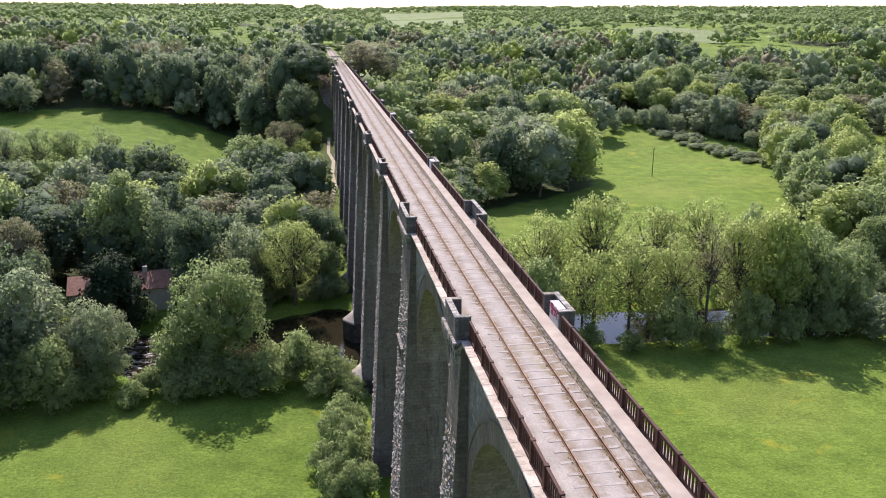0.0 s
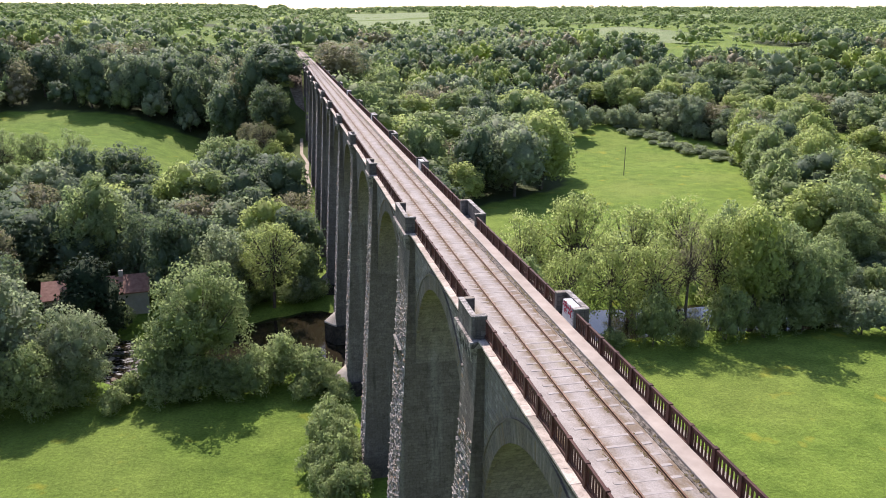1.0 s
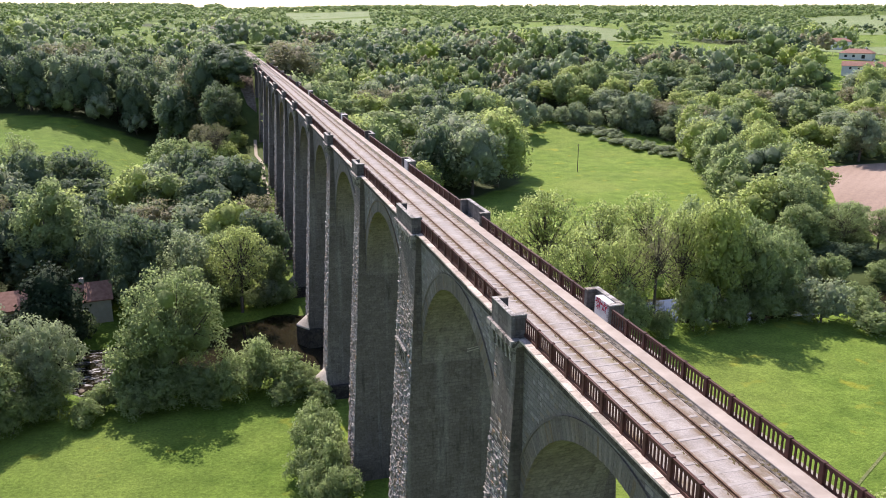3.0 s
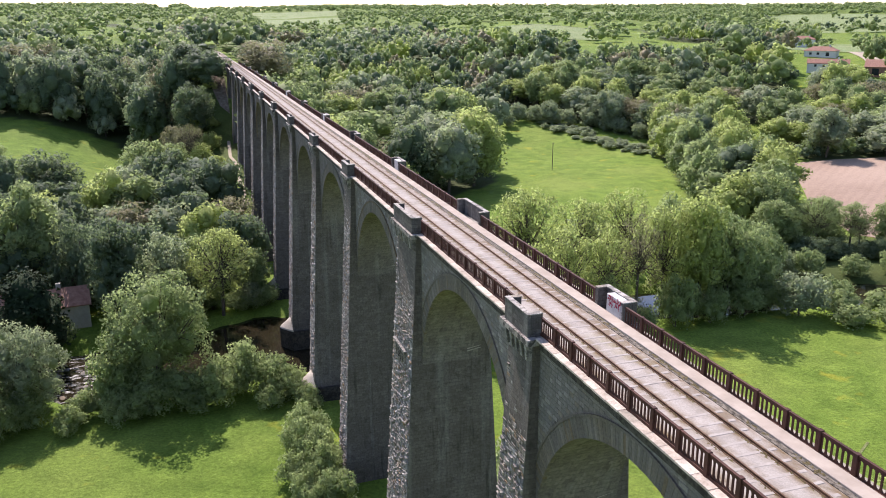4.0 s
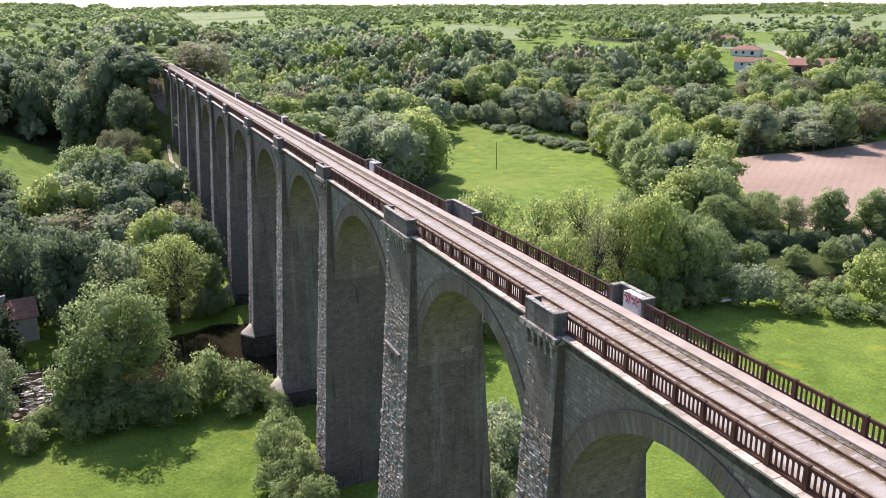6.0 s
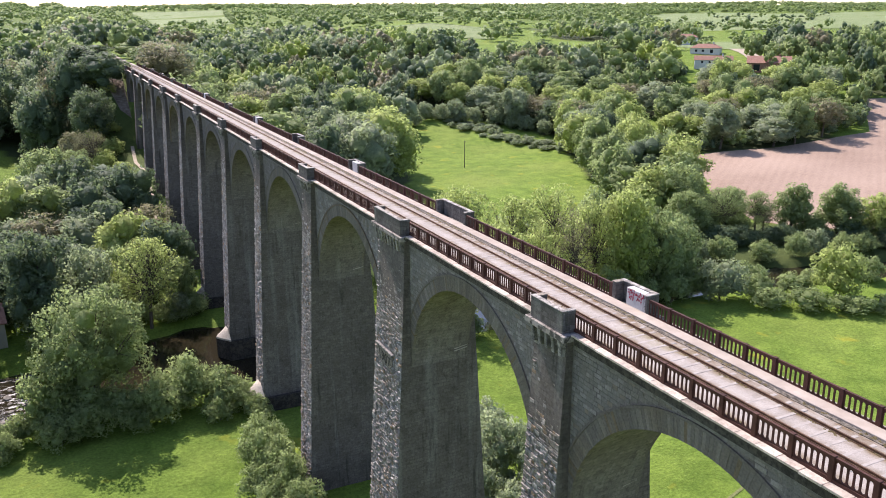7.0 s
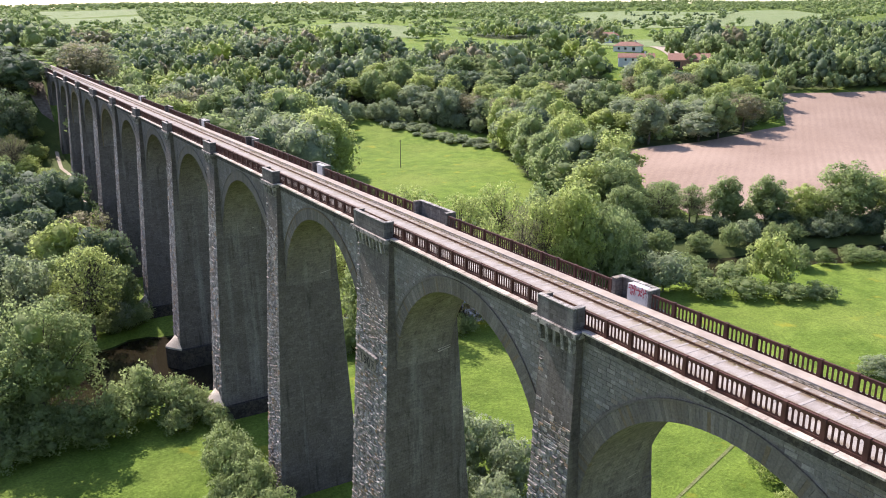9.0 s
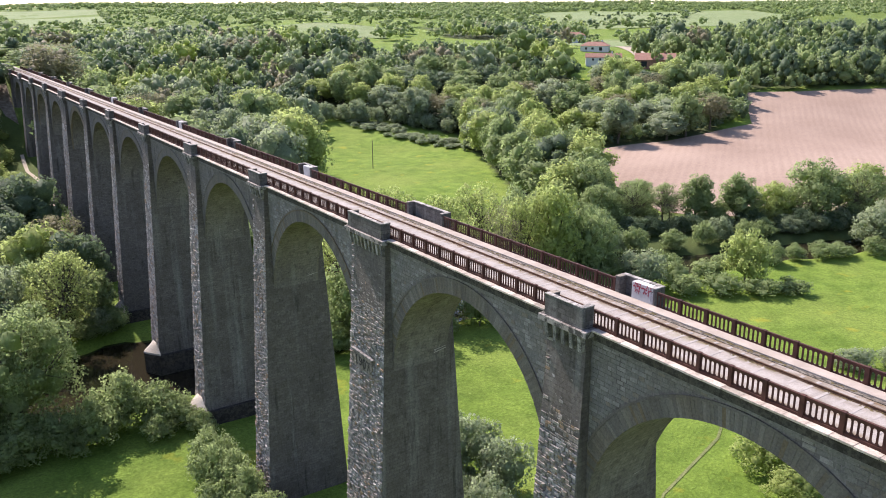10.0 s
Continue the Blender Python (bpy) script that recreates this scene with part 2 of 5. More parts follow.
def water_mat():
    """Brown water, with foam where it runs shallow over the rapids."""
    n = Nodes("brown_river_water")
    sep = n.tree.nodes.new("ShaderNodeSeparateXYZ")
    n.link(n.geo.outputs["Position"], sep.inputs[0])
    near = n.ramp(n.math("MULTIPLY", n.math("ABSOLUTE", n.math("ADD", sep.outputs[0], 39.0)), 0.1), [(0.45, (1, 1, 1)), (0.8, (0, 0, 0))])
    foam = n.math("MULTIPLY", near, n.ramp(n.noise(0.9, 7, 0.75, (0.6, 1.4, 1)), [(0.52, (0, 0, 0)), (0.66, (1, 1, 1))]))
    n.colour(n.mix(foam, (0.022, 0.018, 0.010), (0.42, 0.42, 0.40)), 0.06, 0.5)
    n.link(n.math("ADD", n.math("MULTIPLY", foam, 0.6), 0.06), n.bsdf.inputs["Roughness"])
    n.bump(n.noise(0.8, 4, 0.6), 0.08, 0.1)
    return n.mat


M["water"] = water_mat()


# ---- mesh helpers ----
def mesh_of(bm, name, material):
    me = bpy.data.meshes.new(name)
    bm.to_mesh(me)
    bm.free()
    me.materials.append(material)
    return me


def part(name, bm, material, parent=None, label="", kind=""):
    me = bm if isinstance(bm, bpy.types.Mesh) else mesh_of(bm, name, material)
    ob = new(name, me)
    ob.parent = parent
    return tagged(ob, label, "", "", kind)


def thing(name, label, category, at=(0, 0, 0), turn=0.0, group="", kind=""):
    ob = new(name)
    ob.empty_display_size = 0.3
    ob.matrix_basis = pose(*at, 0, 0, turn)
    return tagged(ob, label, category, group, kind)


def box(bm, x0, x1, y0, y1, z0, z1, bevel=0.0, cut=None):
    vs = [bm.verts.new((x, y, z)) for z in (z0, z1) for y in (y0, y1) for x in (x0, x1)]
    fs = [bm.faces.new([vs[i] for i in q]) for q in ((0, 2, 3, 1), (4, 5, 7, 6), (0, 1, 5, 4), (2, 6, 7, 3), (0, 4, 6, 2), (1, 3, 7, 5))]
    if bevel:
        es = list({e for f in fs for e in f.edges})
        bmesh.ops.bevel(bm, geom=es, offset=bevel, segments=1, affect="EDGES")
    return vs


def rod(bm, a, b, ra, rb, sides=6):
    a, b = Vector(a), Vector(b)
    q = (b - a).to_track_quat("Z", "Y")
    rings = []
    for p, r in ((a, ra), (b, rb)):
        rings.append([bm.verts.new(p + q @ Vector((r * math.cos(k * math.tau / sides), r * math.sin(k * math.tau / sides), 0))) for k in range(sides)])
    for k in range(sides):
        bm.faces.new((rings[0][k], rings[0][(k + 1) % sides], rings[1][(k + 1) % sides], rings[1][k]))
    bm.faces.new(rings[1])
    bm.faces.new(rings[0][::-1])


def data_mesh(name, verts, faces, material, smooth=False):
    me = bpy.data.meshes.new(name)
    me.from_pydata(verts, [], faces)
    me.materials.append(material)
    if smooth:
        me.polygons.foreach_set("use_smooth", [True] * len(me.polygons))
    return me


# ---- the land ----
def ease(v, a, b):
    u = min(1.0, max(0.0, (v - a) / (b - a)))
    return u * u * (3 - 2 * u)


RIVER_X = (-220, -60, -40, -24, -9, 0, 20, 60, 100, 145, 200, 270)
RIVER_Y = (104, 98, 93, 95, 97, 96, 94, 93, 88, 76, 58, 38)
RIVER_W = (6, 6, 9, 10, 14.5, 13, 9, 7.5, 6.5, 6, 6, 6)


def river_y(x):
    """The river's middle line: it crosses under the viaduct and turns along the trees."""
    return float(np.interp(x, RIVER_X, RIVER_Y))


def ground_z(x, y):
    """Height of the land at a place in the plan."""
    z = -37.4
    # the hill that carries the far end of the line
    hill = (1 - ease(-x, 8, 40)) * (1 - ease(x, 8, 34))
    z += hill * (12.0 * ease(y, 120, 235) + 25.2 * ease(y, 225, 288))
    # the shoulder behind the left meadow
    z += 12.0 * ease(-x, 25, 80) * ease(y, 120, 250)
    far = math.hypot(x * 0.75, y)
    z += 5.0 * ease(x, 110, 300) * ease(y, 60, 220)
    z += (24.0 + 4.0 * ease(x, 200, 350)) * ease(far, 255, 455) * (1 - hill)
    z += 16.0 * ease(far, 480, 1000) + 34.0 * ease(far, 900, 2600)
    z += 6.0 * ease(far, 350, 800) * noise.noise((x * 0.0035, y * 0.0035, 3.1))
    z += 0.35 * noise.noise((x * 0.05, y * 0.05, 1.0))
    # the bank under the line behind the start
    z += 36.0 * ease(-y, 100, 150) * (1 - ease(abs(x), 30, 90))
    w = float(np.interp(x, RIVER_X, RIVER_W))
    d = abs(y - river_y(x))
    if -220 < x < 270:
        z -= 2.6 * (1 - ease(d, w - 1.5, w + 2.0))
    return z


def axis(lo, hi, core_lo, core_hi, step, grow=1.09):
    vals = list(np.arange(core_lo, core_hi + step * 0.5, step))
    s = step
    while vals[-1] < hi:
        s *= grow
        vals.append(vals[-1] + s)
    s = step
    while vals[0] > lo:
        s *= grow
        vals.insert(0, vals[0] - s)
    return [float(v) for v in vals]


gx = axis(-3800, 3800, -130, 230, 3.0)
gy = axis(-1500, 4300, -60, 330, 3.0)
gv = [(x, y, ground_z(x, y)) for y in gy for x in gx]
nx = len(gx)
gf = [(j * nx + i, j * nx + i + 1, (j + 1) * nx + i + 1, (j + 1) * nx + i) for j in range(len(gy) - 1) for i in range(nx - 1)]
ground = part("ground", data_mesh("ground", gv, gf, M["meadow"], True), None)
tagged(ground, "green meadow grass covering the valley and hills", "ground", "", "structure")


def sheet(name, corners, material, label, category, lift=0.08, step=4.0):
    """A field laid on the land, inside a polygon of the plan."""
    xs, ys = [c[0] for c in corners], [c[1] for c in corners]
    bm = bmesh.new()
    vs = [bm.verts.new((x, y, 0)) for x, y in corners]
    bm.faces.new(vs)
    for ax, vals in ((0, xs), (1, ys)):
        v = min(vals) + step
        while v < max(vals):
            co, no = [0, 0, 0], [0, 0, 0]
            co[ax], no[ax] = v, 1
            bmesh.ops.bisect_plane(bm, geom=bm.verts[:] + bm.edges[:] + bm.faces[:], plane_co=co, plane_no=no)
            v += step
    for v in bm.verts:
        v.co.z = ground_z(v.co.x, v.co.y) + lift
    bmesh.ops.recalc_face_normals(bm, faces=bm.faces[:])
    for f in bm.faces:
        f.smooth = True
        if f.normal.z < 0:
            f.normal_flip()
    return tagged(part(name, bm, material, None), label, category, "", "structure")


# the river
rv, rf = [], []
rx = np.arange(-215, 268, 4.0)
for i, x in enumerate(rx):
    c, w = river_y(float(x)), float(np.interp(x, RIVER_X, RIVER_W)) + 2.5
    rv += [(float(x), c - w, -38.7), (float(x), c + w, -38.7)]
    if i:
        rf.append((2 * i - 2, 2 * i, 2 * i + 1, 2 * i - 1))
river = part("river_water", data_mesh("river_water", rv, rf, M["water"], True), None)
tagged(river, "brown calm river water passing under the viaduct", "river", "", "structure")

# fields: the bare ploughed one, paler pastures far off, and worn ground
PLOUGHED = [(192, 203), (170, 172), (152, 147), (141, 120), (149, 107), (170, 97), (205, 86), (340, 64), (560, 54), (560, 110), (386, 190), (325, 231), (282, 194), (230, 196)]
sheet("ploughed_field", PLOUGHED, M["soil"], "bare reddish-brown ploughed field with fine furrows", "field", 0.1, 6.0)
PASTURES = [
    [(355, 365), (430, 345), (470, 450), (420, 500), (375, 440)],
    [(520, 600), (700, 500), (1000, 620), (1418, 1031), (1200, 1300), (771, 994)],
    [(262, 750), (341, 771), (374, 664), (314, 580), (270, 640)],
    [(105, 1175), (222, 1175), (330, 1790), (142, 1915)],
    [(330, 900), (560, 860), (620, 1040), (380, 1080)],
    [(-260, 620), (-120, 640), (-100, 800), (-300, 800)],
    [(480, 1250), (800, 1200), (900, 1600), (520, 1600)],
]
for poly in PASTURES:
    sheet("pasture", poly, M["field"], "pale green pasture on the distant hillside", "field", 0.25, 18.0)
LEFT_FIELD = [(-145, 258), (-52, 236), (-44, 262), (-50, 302), (-102, 314), (-155, 298)]

# ---- the viaduct ----
PIERS = [(-93.2, -90.0), (-69.9, -66.7), (-46.6, -43.4), (-23.3, -20.1), (0.0, 3.2), (22.6, 28.2), (48.0, 51.2), (71.3, 74.5), (94.6, 97.8),
         (118.0, 121.2), (141.3, 144.5), (164.8, 170.4), (190.2, 193.4), (213.5, 216.7), (236.8, 240.0), (260.1, 263.3)]
Y_START, Y_END = -113.0, 283.2
ENDS = [(Y_START - 25, Y_START)] + PIERS + [(Y_END, Y_END + 14)]
BAYS = [(a[1], b[0]) for a, b in zip(ENDS, ENDS[1:])]
BATTER_X, BATTER_Y = 0.056, 0.018
WALL_X = 2.52          # face of the spandrel walls
FACE_X = 2.92          # face of the pilasters at the top
CROWN, RING = -2.2, 1.05

viaduct = thing("railway_viaduct", "tall grey granite railway viaduct with slender tapered piers", "viaduct", kind="structure")


def masonry(name, dark, light):
    """Coursed stone: joints and tone by a brick pattern laid on whichever way the wall faces."""
    n = Nodes(name)
    sep = n.tree.nodes.new("ShaderNodeSeparateXYZ")
    n.link(n.geo.outputs["Position"], sep.inputs[0])
    com = n.tree.nodes.new("ShaderNodeCombineXYZ")
    n.link(n.math("ADD", sep.outputs[0], sep.outputs[1]), com.inputs[0])
    n.link(sep.outputs[2], com.inputs[1])
    br = n.tree.nodes.new("ShaderNodeTexBrick")
    br.inputs["Scale"].default_value = 1.0
    br.inputs["Brick Width"].default_value = 0.62
    br.inputs["Row Height"].default_value = 0.31
    br.inputs["Mortar Size"].default_value = 0.022
    br.inputs["Mortar Smooth"].default_value = 0.3
    br.inputs["Color1"].default_value = (*dark, 1)
    br.inputs["Color2"].default_value = (*light, 1)
    br.inputs["Mortar"].default_value = (*(0.88 * v for v in dark), 1)
    n.link(com.outputs[0], br.inputs["Vector"])
    c = n.mix(n.math("MULTIPLY", n.ramp(n.noise(0.25, 5), [(0.42, (0, 0, 0)), (0.68, (1, 1, 1))]), 0.45), br.outputs["Color"], tuple(0.62 * v for v in dark))
    drip = n.noise(0.7, 5, 0.6, (1, 1, 0.07))
    c = n.mix(n.math("MULTIPLY", n.ramp(drip, [(0.52, (0, 0, 0)), (0.75, (1, 1, 1))]), 0.4), c, (0.33, 0.32, 0.295))
    soot = n.noise(1.1, 5, 0.65, (1, 1, 0.11))
    c = n.mix(n.math("MULTIPLY", n.ramp(soot, [(0.58, (0, 0, 0)), (0.68, (1, 1, 1))]), 0.6), c, tuple(0.3 * v for v in dark))
    crust = n.noise(1.6, 6, 0.75)
    c = n.mix(n.math("MULTIPLY", n.ramp(crust, [(0.54, (0, 0, 0)), (0.64, (1, 1, 1))]), 0.5), c, tuple(0.4 * v for v in dark))
    fine = n.noise(5.0, 6, 0.7)
    c = n.mix(0.5, c, n.ramp(fine, [(0.3, (0.25, 0.25, 0.25)), (0.7, (0.8, 0.8, 0.8))]), "OVERLAY")
    n.colour(c, 0.92, 0.2)
    n.bump(n.math("ADD", fine, n.math("MULTIPLY", br.outputs["Fac"], -0.7)), 0.7, 0.05)
    return n.mat


M["masonry"] = masonry("coursed_granite_masonry", (0.140, 0.124, 0.110), (0.185, 0.164, 0.145))
# the wall masonry again in darker, browner tones, for the piers
M["pier_masonry"] = masonry("darker_pier_masonry", (0.112, 0.097, 0.084), (0.150, 0.131, 0.113))


def half_x(z):
    return FACE_X + BATTER_X * max(0.0, -z - 1.5)


def grow_y(z):
    return BATTER_Y * max(0.0, -z - 1.5)


def frustum(bm, levels):
    """Stacked rectangles (x0, x1, y0, y1, z), closed at top and bottom."""
    rings = []
    for x0, x1, y0, y1, z in levels:
        rings.append([bm.verts.new(p) for p in ((x0, y0, z), (x1, y0, z), (x1, y1, z), (x0, y1, z))])
    for a, b in zip(rings, rings[1:]):
        for k in range(4):
            bm.faces.new((a[k], a[(k + 1) % 4], b[(k + 1) % 4], b[k]))
    bm.faces.new(rings[0][::-1])
    bm.faces.new(rings[-1])


def build_pier(y0, y1):
    bm = bmesh.new()
    foot = min(ground_z(0, (y0 + y1) / 2), ground_z(-4, y0), ground_z(4, y1)) - 2.5
    zs = [-11.2, -20.0, -30.0, foot] if foot < -31 else ([-11.2, -20.0, foot] if foot < -21 else [-11.2, min(-13.0, foot)])
    top = -11.2
    frustum(bm, [(-half_x(z) , half_x(z), y0 - grow_y(z) - 0.03, y1 + grow_y(z) + 0.03, z) for z in zs[::-1]])
    # pilasters beside the spandrels, up to the corbels
    for s in (-1, 1):
        xs = sorted((s * FACE_X, s * (WALL_X - 0.3)))
        xt = sorted((s * half_x(top), s * (WALL_X - 0.3)))
        frustum(bm, [(*xt, y0 - grow_y(top), y1 + grow_y(top), top), (*xs, y0, y1, -0.5)])
    return bm


pier_parts = []
for y0, y1 in PIERS:
    pier_parts.append(part("pier", build_pier(y0, y1), M["pier_masonry"], viaduct))
for y0, y1 in ((Y_START - 25, Y_START), (Y_END, Y_END + 14)):
    bm = bmesh.new()
    box(bm, -FACE_X, FACE_X, y0, y1, -41, -0.5)
    part("abutment", bm, M["masonry"], viaduct)

# stone feet with pointed noses on the piers in the river
for y0, y1 in (PIERS[7], PIERS[8], PIERS[9]):
    m = (y0 + y1) / 2
    bm = bmesh.new()
    outline = [(-5.0, -2.8), (5.0, -2.8), (6.7, 0), (5.0, 2.8), (-5.0, 2.8), (-6.7, 0)]
    lo = [bm.verts.new((x, m + y, -41)) for x, y in outline]
    hi = [bm.verts.new((x, m + y, -35.3)) for x, y in outline]
    for k in range(6):
        bm.faces.new((lo[k], lo[(k + 1) % 6], hi[(k + 1) % 6], hi[k]))
    bm.faces.new(hi)
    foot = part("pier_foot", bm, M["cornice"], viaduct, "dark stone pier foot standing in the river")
    for s in (-1, 1):
        bm = bmesh.new()
        rows = []
        for lift, shrink in ((0.0, 1.0), (0.25, 0.97), (0.7, 0.66), (1.25, 0.30), (1.5, 0.10)):
            ring = []
            for k in range(9):
                u = -1 + k / 4
                out = 2.0 * (1 - abs(u) ** 1.25)
                ring.append(bm.verts.new((s * (4.75 + out * shrink), m + 2.86 * u * (0.35 + 0.65 * shrink), -35.28 + lift)))
            rows.append(ring)
        for lo_row, hi_row in zip(rows, rows[1:]):
            for k in range(8):
                bm.faces.new((lo_row[k], lo_row[k + 1], hi_row[k + 1], hi_row[k]))
        bm.faces.new(rows[-1])
        bmesh.ops.recalc_face_normals(bm, faces=bm.faces[:])
        part("cutwater_cap", bm, M["cap"], foot, "pale stone cap")


def arch_shape(y0, y1):
    c = (y0 + y1) / 2
    r = (y1 - y0) / 2 - grow_y(-12)
    return c, r, CROWN - r


def build_barrel(y0, y1):
    """The vault's soffit with the two spandrel walls over it."""
    c, r, zc = arch_shape(y0, y1)
    bm = bmesh.new()
    n = 32
    top = -0.4
    soffit = [[], []]
    for k in range(n + 1):
        a = math.pi * k / n
        y, z = c - r * math.cos(a), zc + r * math.sin(a)
        for i, s in enumerate((-1, 1)):
            soffit[i].append(bm.verts.new((s * WALL_X, y, z)))
    for k in range(n):
        bm.faces.new((soffit[0][k], soffit[0][k + 1], soffit[1][k + 1], soffit[1][k]))
    for i, s in enumerate((-1, 1)):
        ups = [bm.verts.new((s * WALL_X, v.co.y, top)) for v in soffit[i]]
        ups[0].co.y, ups[-1].co.y = y0 - 0.3, y1 + 0.3
        for k in range(n):
            q = (soffit[i][k], ups[k], ups[k + 1], soffit[i][k + 1])
            bm.faces.new(q if s < 0 else q[::-1])
    bmesh.ops.recalc_face_normals(bm, faces=bm.faces[:])
    return bm


def voussoir(r, zc, a0, a1, s, deep):
    """One wedge of the arch ring, proud of the wall."""
    bm = bmesh.new()
    g = 0.004 / r
    vs = []
    for x in (s * (WALL_X + deep), s * (WALL_X - 0.2)):
        for rr, a in ((r - 0.01, a0 + g), (r + RING, a0 + g), (r + RING, a1 - g), (r - 0.01, a1 - g)):
            vs.append(bm.verts.new((x, -rr * math.cos(a), zc + rr * math.sin(a))))
    for q in ((0, 1, 2, 3), (0, 4, 5, 1), (1, 5, 6, 2), (2, 6, 7, 3), (3, 7, 4, 0)):
        bm.faces.new([vs[i] for i in q])
    bmesh.ops.recalc_face_normals(bm, faces=bm.faces[:])
    return bm


def build_ring(y0, y1, s):
    """A whole arch ring with a thin hood course, for arches far from the camera."""
    c, r, zc = arch_shape(y0, y1)
    bm = bmesh.new()
    n = 64
    for k in range(n):
        a0, a1 = math.pi * k / n, math.pi * (k + 1) / n
        w = voussoir(r, zc, a0, a1, s, 0.06)
        me = bpy.data.meshes.new("tmp")
        w.to_mesh(me)
        w.free()
        keep = len(bm.verts)
        bm.from_mesh(me)
        bpy.data.meshes.remove(me)
        bm.verts.ensure_lookup_table()
        for v in bm.verts[keep:]:
            v.co.y += c
    return bm


def hood(y0, y1, s):
    c, r, zc = arch_shape(y0, y1)
    bm = bmesh.new()
    prev = None
    for k in range(41):
        a = math.pi * k / 40
        ring = []
        for rr, x in ((r + RING, WALL_X + 0.1), (r + RING + 0.14, WALL_X + 0.1), (r + RING + 0.14, WALL_X - 0.1), (r + RING, WALL_X - 0.1)):
            ring.append(bm.verts.new((s * x, c - rr * math.cos(a), zc + rr * math.sin(a))))
        if prev:
            for i in range(4):
                bm.faces.new((prev[i], prev[(i + 1) % 4], ring[(i + 1) % 4], ring[i]))
        prev = ring
    bmesh.ops.recalc_face_normals(bm, faces=bm.faces[:])
    return bm


arch_parts = []
for i, (y0, y1) in enumerate(BAYS):
    arch = part("arch", build_barrel(y0, y1), M["masonry"], viaduct)
    arch_parts.append(arch)
    for s in (-1, 1):
        part("hood_course", hood(y0, y1, s), M["ring"], arch)
        if not (s < 0 and 3 <= i <= 6):
            part("arch_ring", build_ring(y0, y1, s), M["ring"], arch)

for i in (3, 4, 5, 6):
    y0, y1 = BAYS[i]
    c, r, zc = arch_shape(y0, y1)
    for k in range(144):
        w = voussoir(r, zc, math.pi * k / 144, math.pi * (k + 1) / 144, -1, 0.045 + 0.02 * ((k * 7 + i) % 5) / 4)
        ob = part("voussoir", w, M["ring"], arch_parts[i])
        ob.matrix_basis = pose(0, c, 0)

# coping, deck and walkway
bm = bmesh.new()
box(bm, -2.42, 2.42, Y_START - 25, Y_END + 14, -0.45, -0.02)
deck = part("deck", bm, M["deck"], viaduct, "pale gravel deck between the parapets")
bm = bmesh.new()
box(bm, 1.68, 2.44, Y_START - 25, Y_END + 14, -0.1, 0.10, 0.02)
part("walkway", bm, M["walkway"], viaduct, "pinkish stone walkway strip")
bm = bmesh.new()
box(bm, 1.38, 1.66, Y_START - 25, Y_END + 14, -0.1, 0.012)
part("kerb", bm, M["kerb"], viaduct, "dark mossy kerb beside the walkway")


def refuge(y0, y1, s):
    """A niche over a pier: corbel ledge, brackets and a low U-shaped wall open to the track."""
    bm = bmesh.new()
    x0, x1 = sorted((s * 2.40, s * 3.47))
    box(bm, x0, x1, y0 - 0.42, y1 + 0.38, -0.52, -0.155, 0.02)
    ledge = part("ledge", bm, M["ledge"], viaduct, "projecting stone ledge on brackets")
    bm = bmesh.new()
    x0, x1 = sorted((s * 3.0, s * 3.3))
    box(bm, x0, x1, y0, y1, -0.155, 1.1, 0.025)
    for a, b in ((y0 + 0.001, y0 + 0.36), (y1 - 0.36, y1 - 0.001)):
        xa, xb = sorted((s * 2.42, s * 2.998))
        box(bm, xa, xb, a, b, -0.15, 1.098, 0.025)
    part("refuge_wall", bm, M["refuge"], viaduct, "grey granite wall of a track refuge")
    # thin slabs added so the wall tops look sunlit; their pale colour does it
    cap = bmesh.new()
    box(cap, *sorted((s * 2.985, s * 3.315)), y0 - 0.015, y1 + 0.015, 1.102, 1.16, 0.012)
    for a, b in ((y0 - 0.014, y0 + 0.375), (y1 - 0.375, y1 + 0.014)):
        box(cap, *sorted((s * 2.405, s * 2.983)), a, b, 1.102, 1.158, 0.012)
    part("cap", cap, M["refuge_sunlit_top"], ledge, "pale lichen-spotted slabs standing for the sunlit wall tops")
    count = 5 if y1 - y0 < 4 else 9
    for k in range(count):
        c = y0 + 0.22 + (y1 - y0 - 0.44) * k / (count - 1)
        bm = bmesh.new()
        xa, xb = sorted((s * (FACE_X - 0.1), s * 3.36))
        box(bm, xa, xb, c - 0.14, c + 0.14, -1.55, -0.522, 0.02)
        for v in bm.verts:
            if v.co.z < -1.3 and abs(v.co.x) > 3.2:
                v.co.x = s * 3.22
        part("bracket", bm, M["dressed"], ledge)


M["ledge"] = stone_mat("ledge_granite", (0.16, 0.148, 0.132), (0.30, 0.27, 0.24), (0.22, 0.18, 0.14), 7.0, 0.5, "island", 0.5, 0.9)
M["refuge"] = masonry("granite_refuge_wall", (0.088, 0.080, 0.073), (0.150, 0.137, 0.124))
# weathered, lichened stone; the sun on the wall tops is in its pale colour
M["refuge_sunlit_top"] = stone_mat("lichened_sunlit_top_stone", (0.27, 0.25, 0.22), (0.38, 0.35, 0.31), (0.24, 0.20, 0.15), 6.0, 0.5, "island", 0.3, 0.7)
for y0, y1 in PIERS:
    for s in (-1, 1):
        refuge(y0, y1, s)


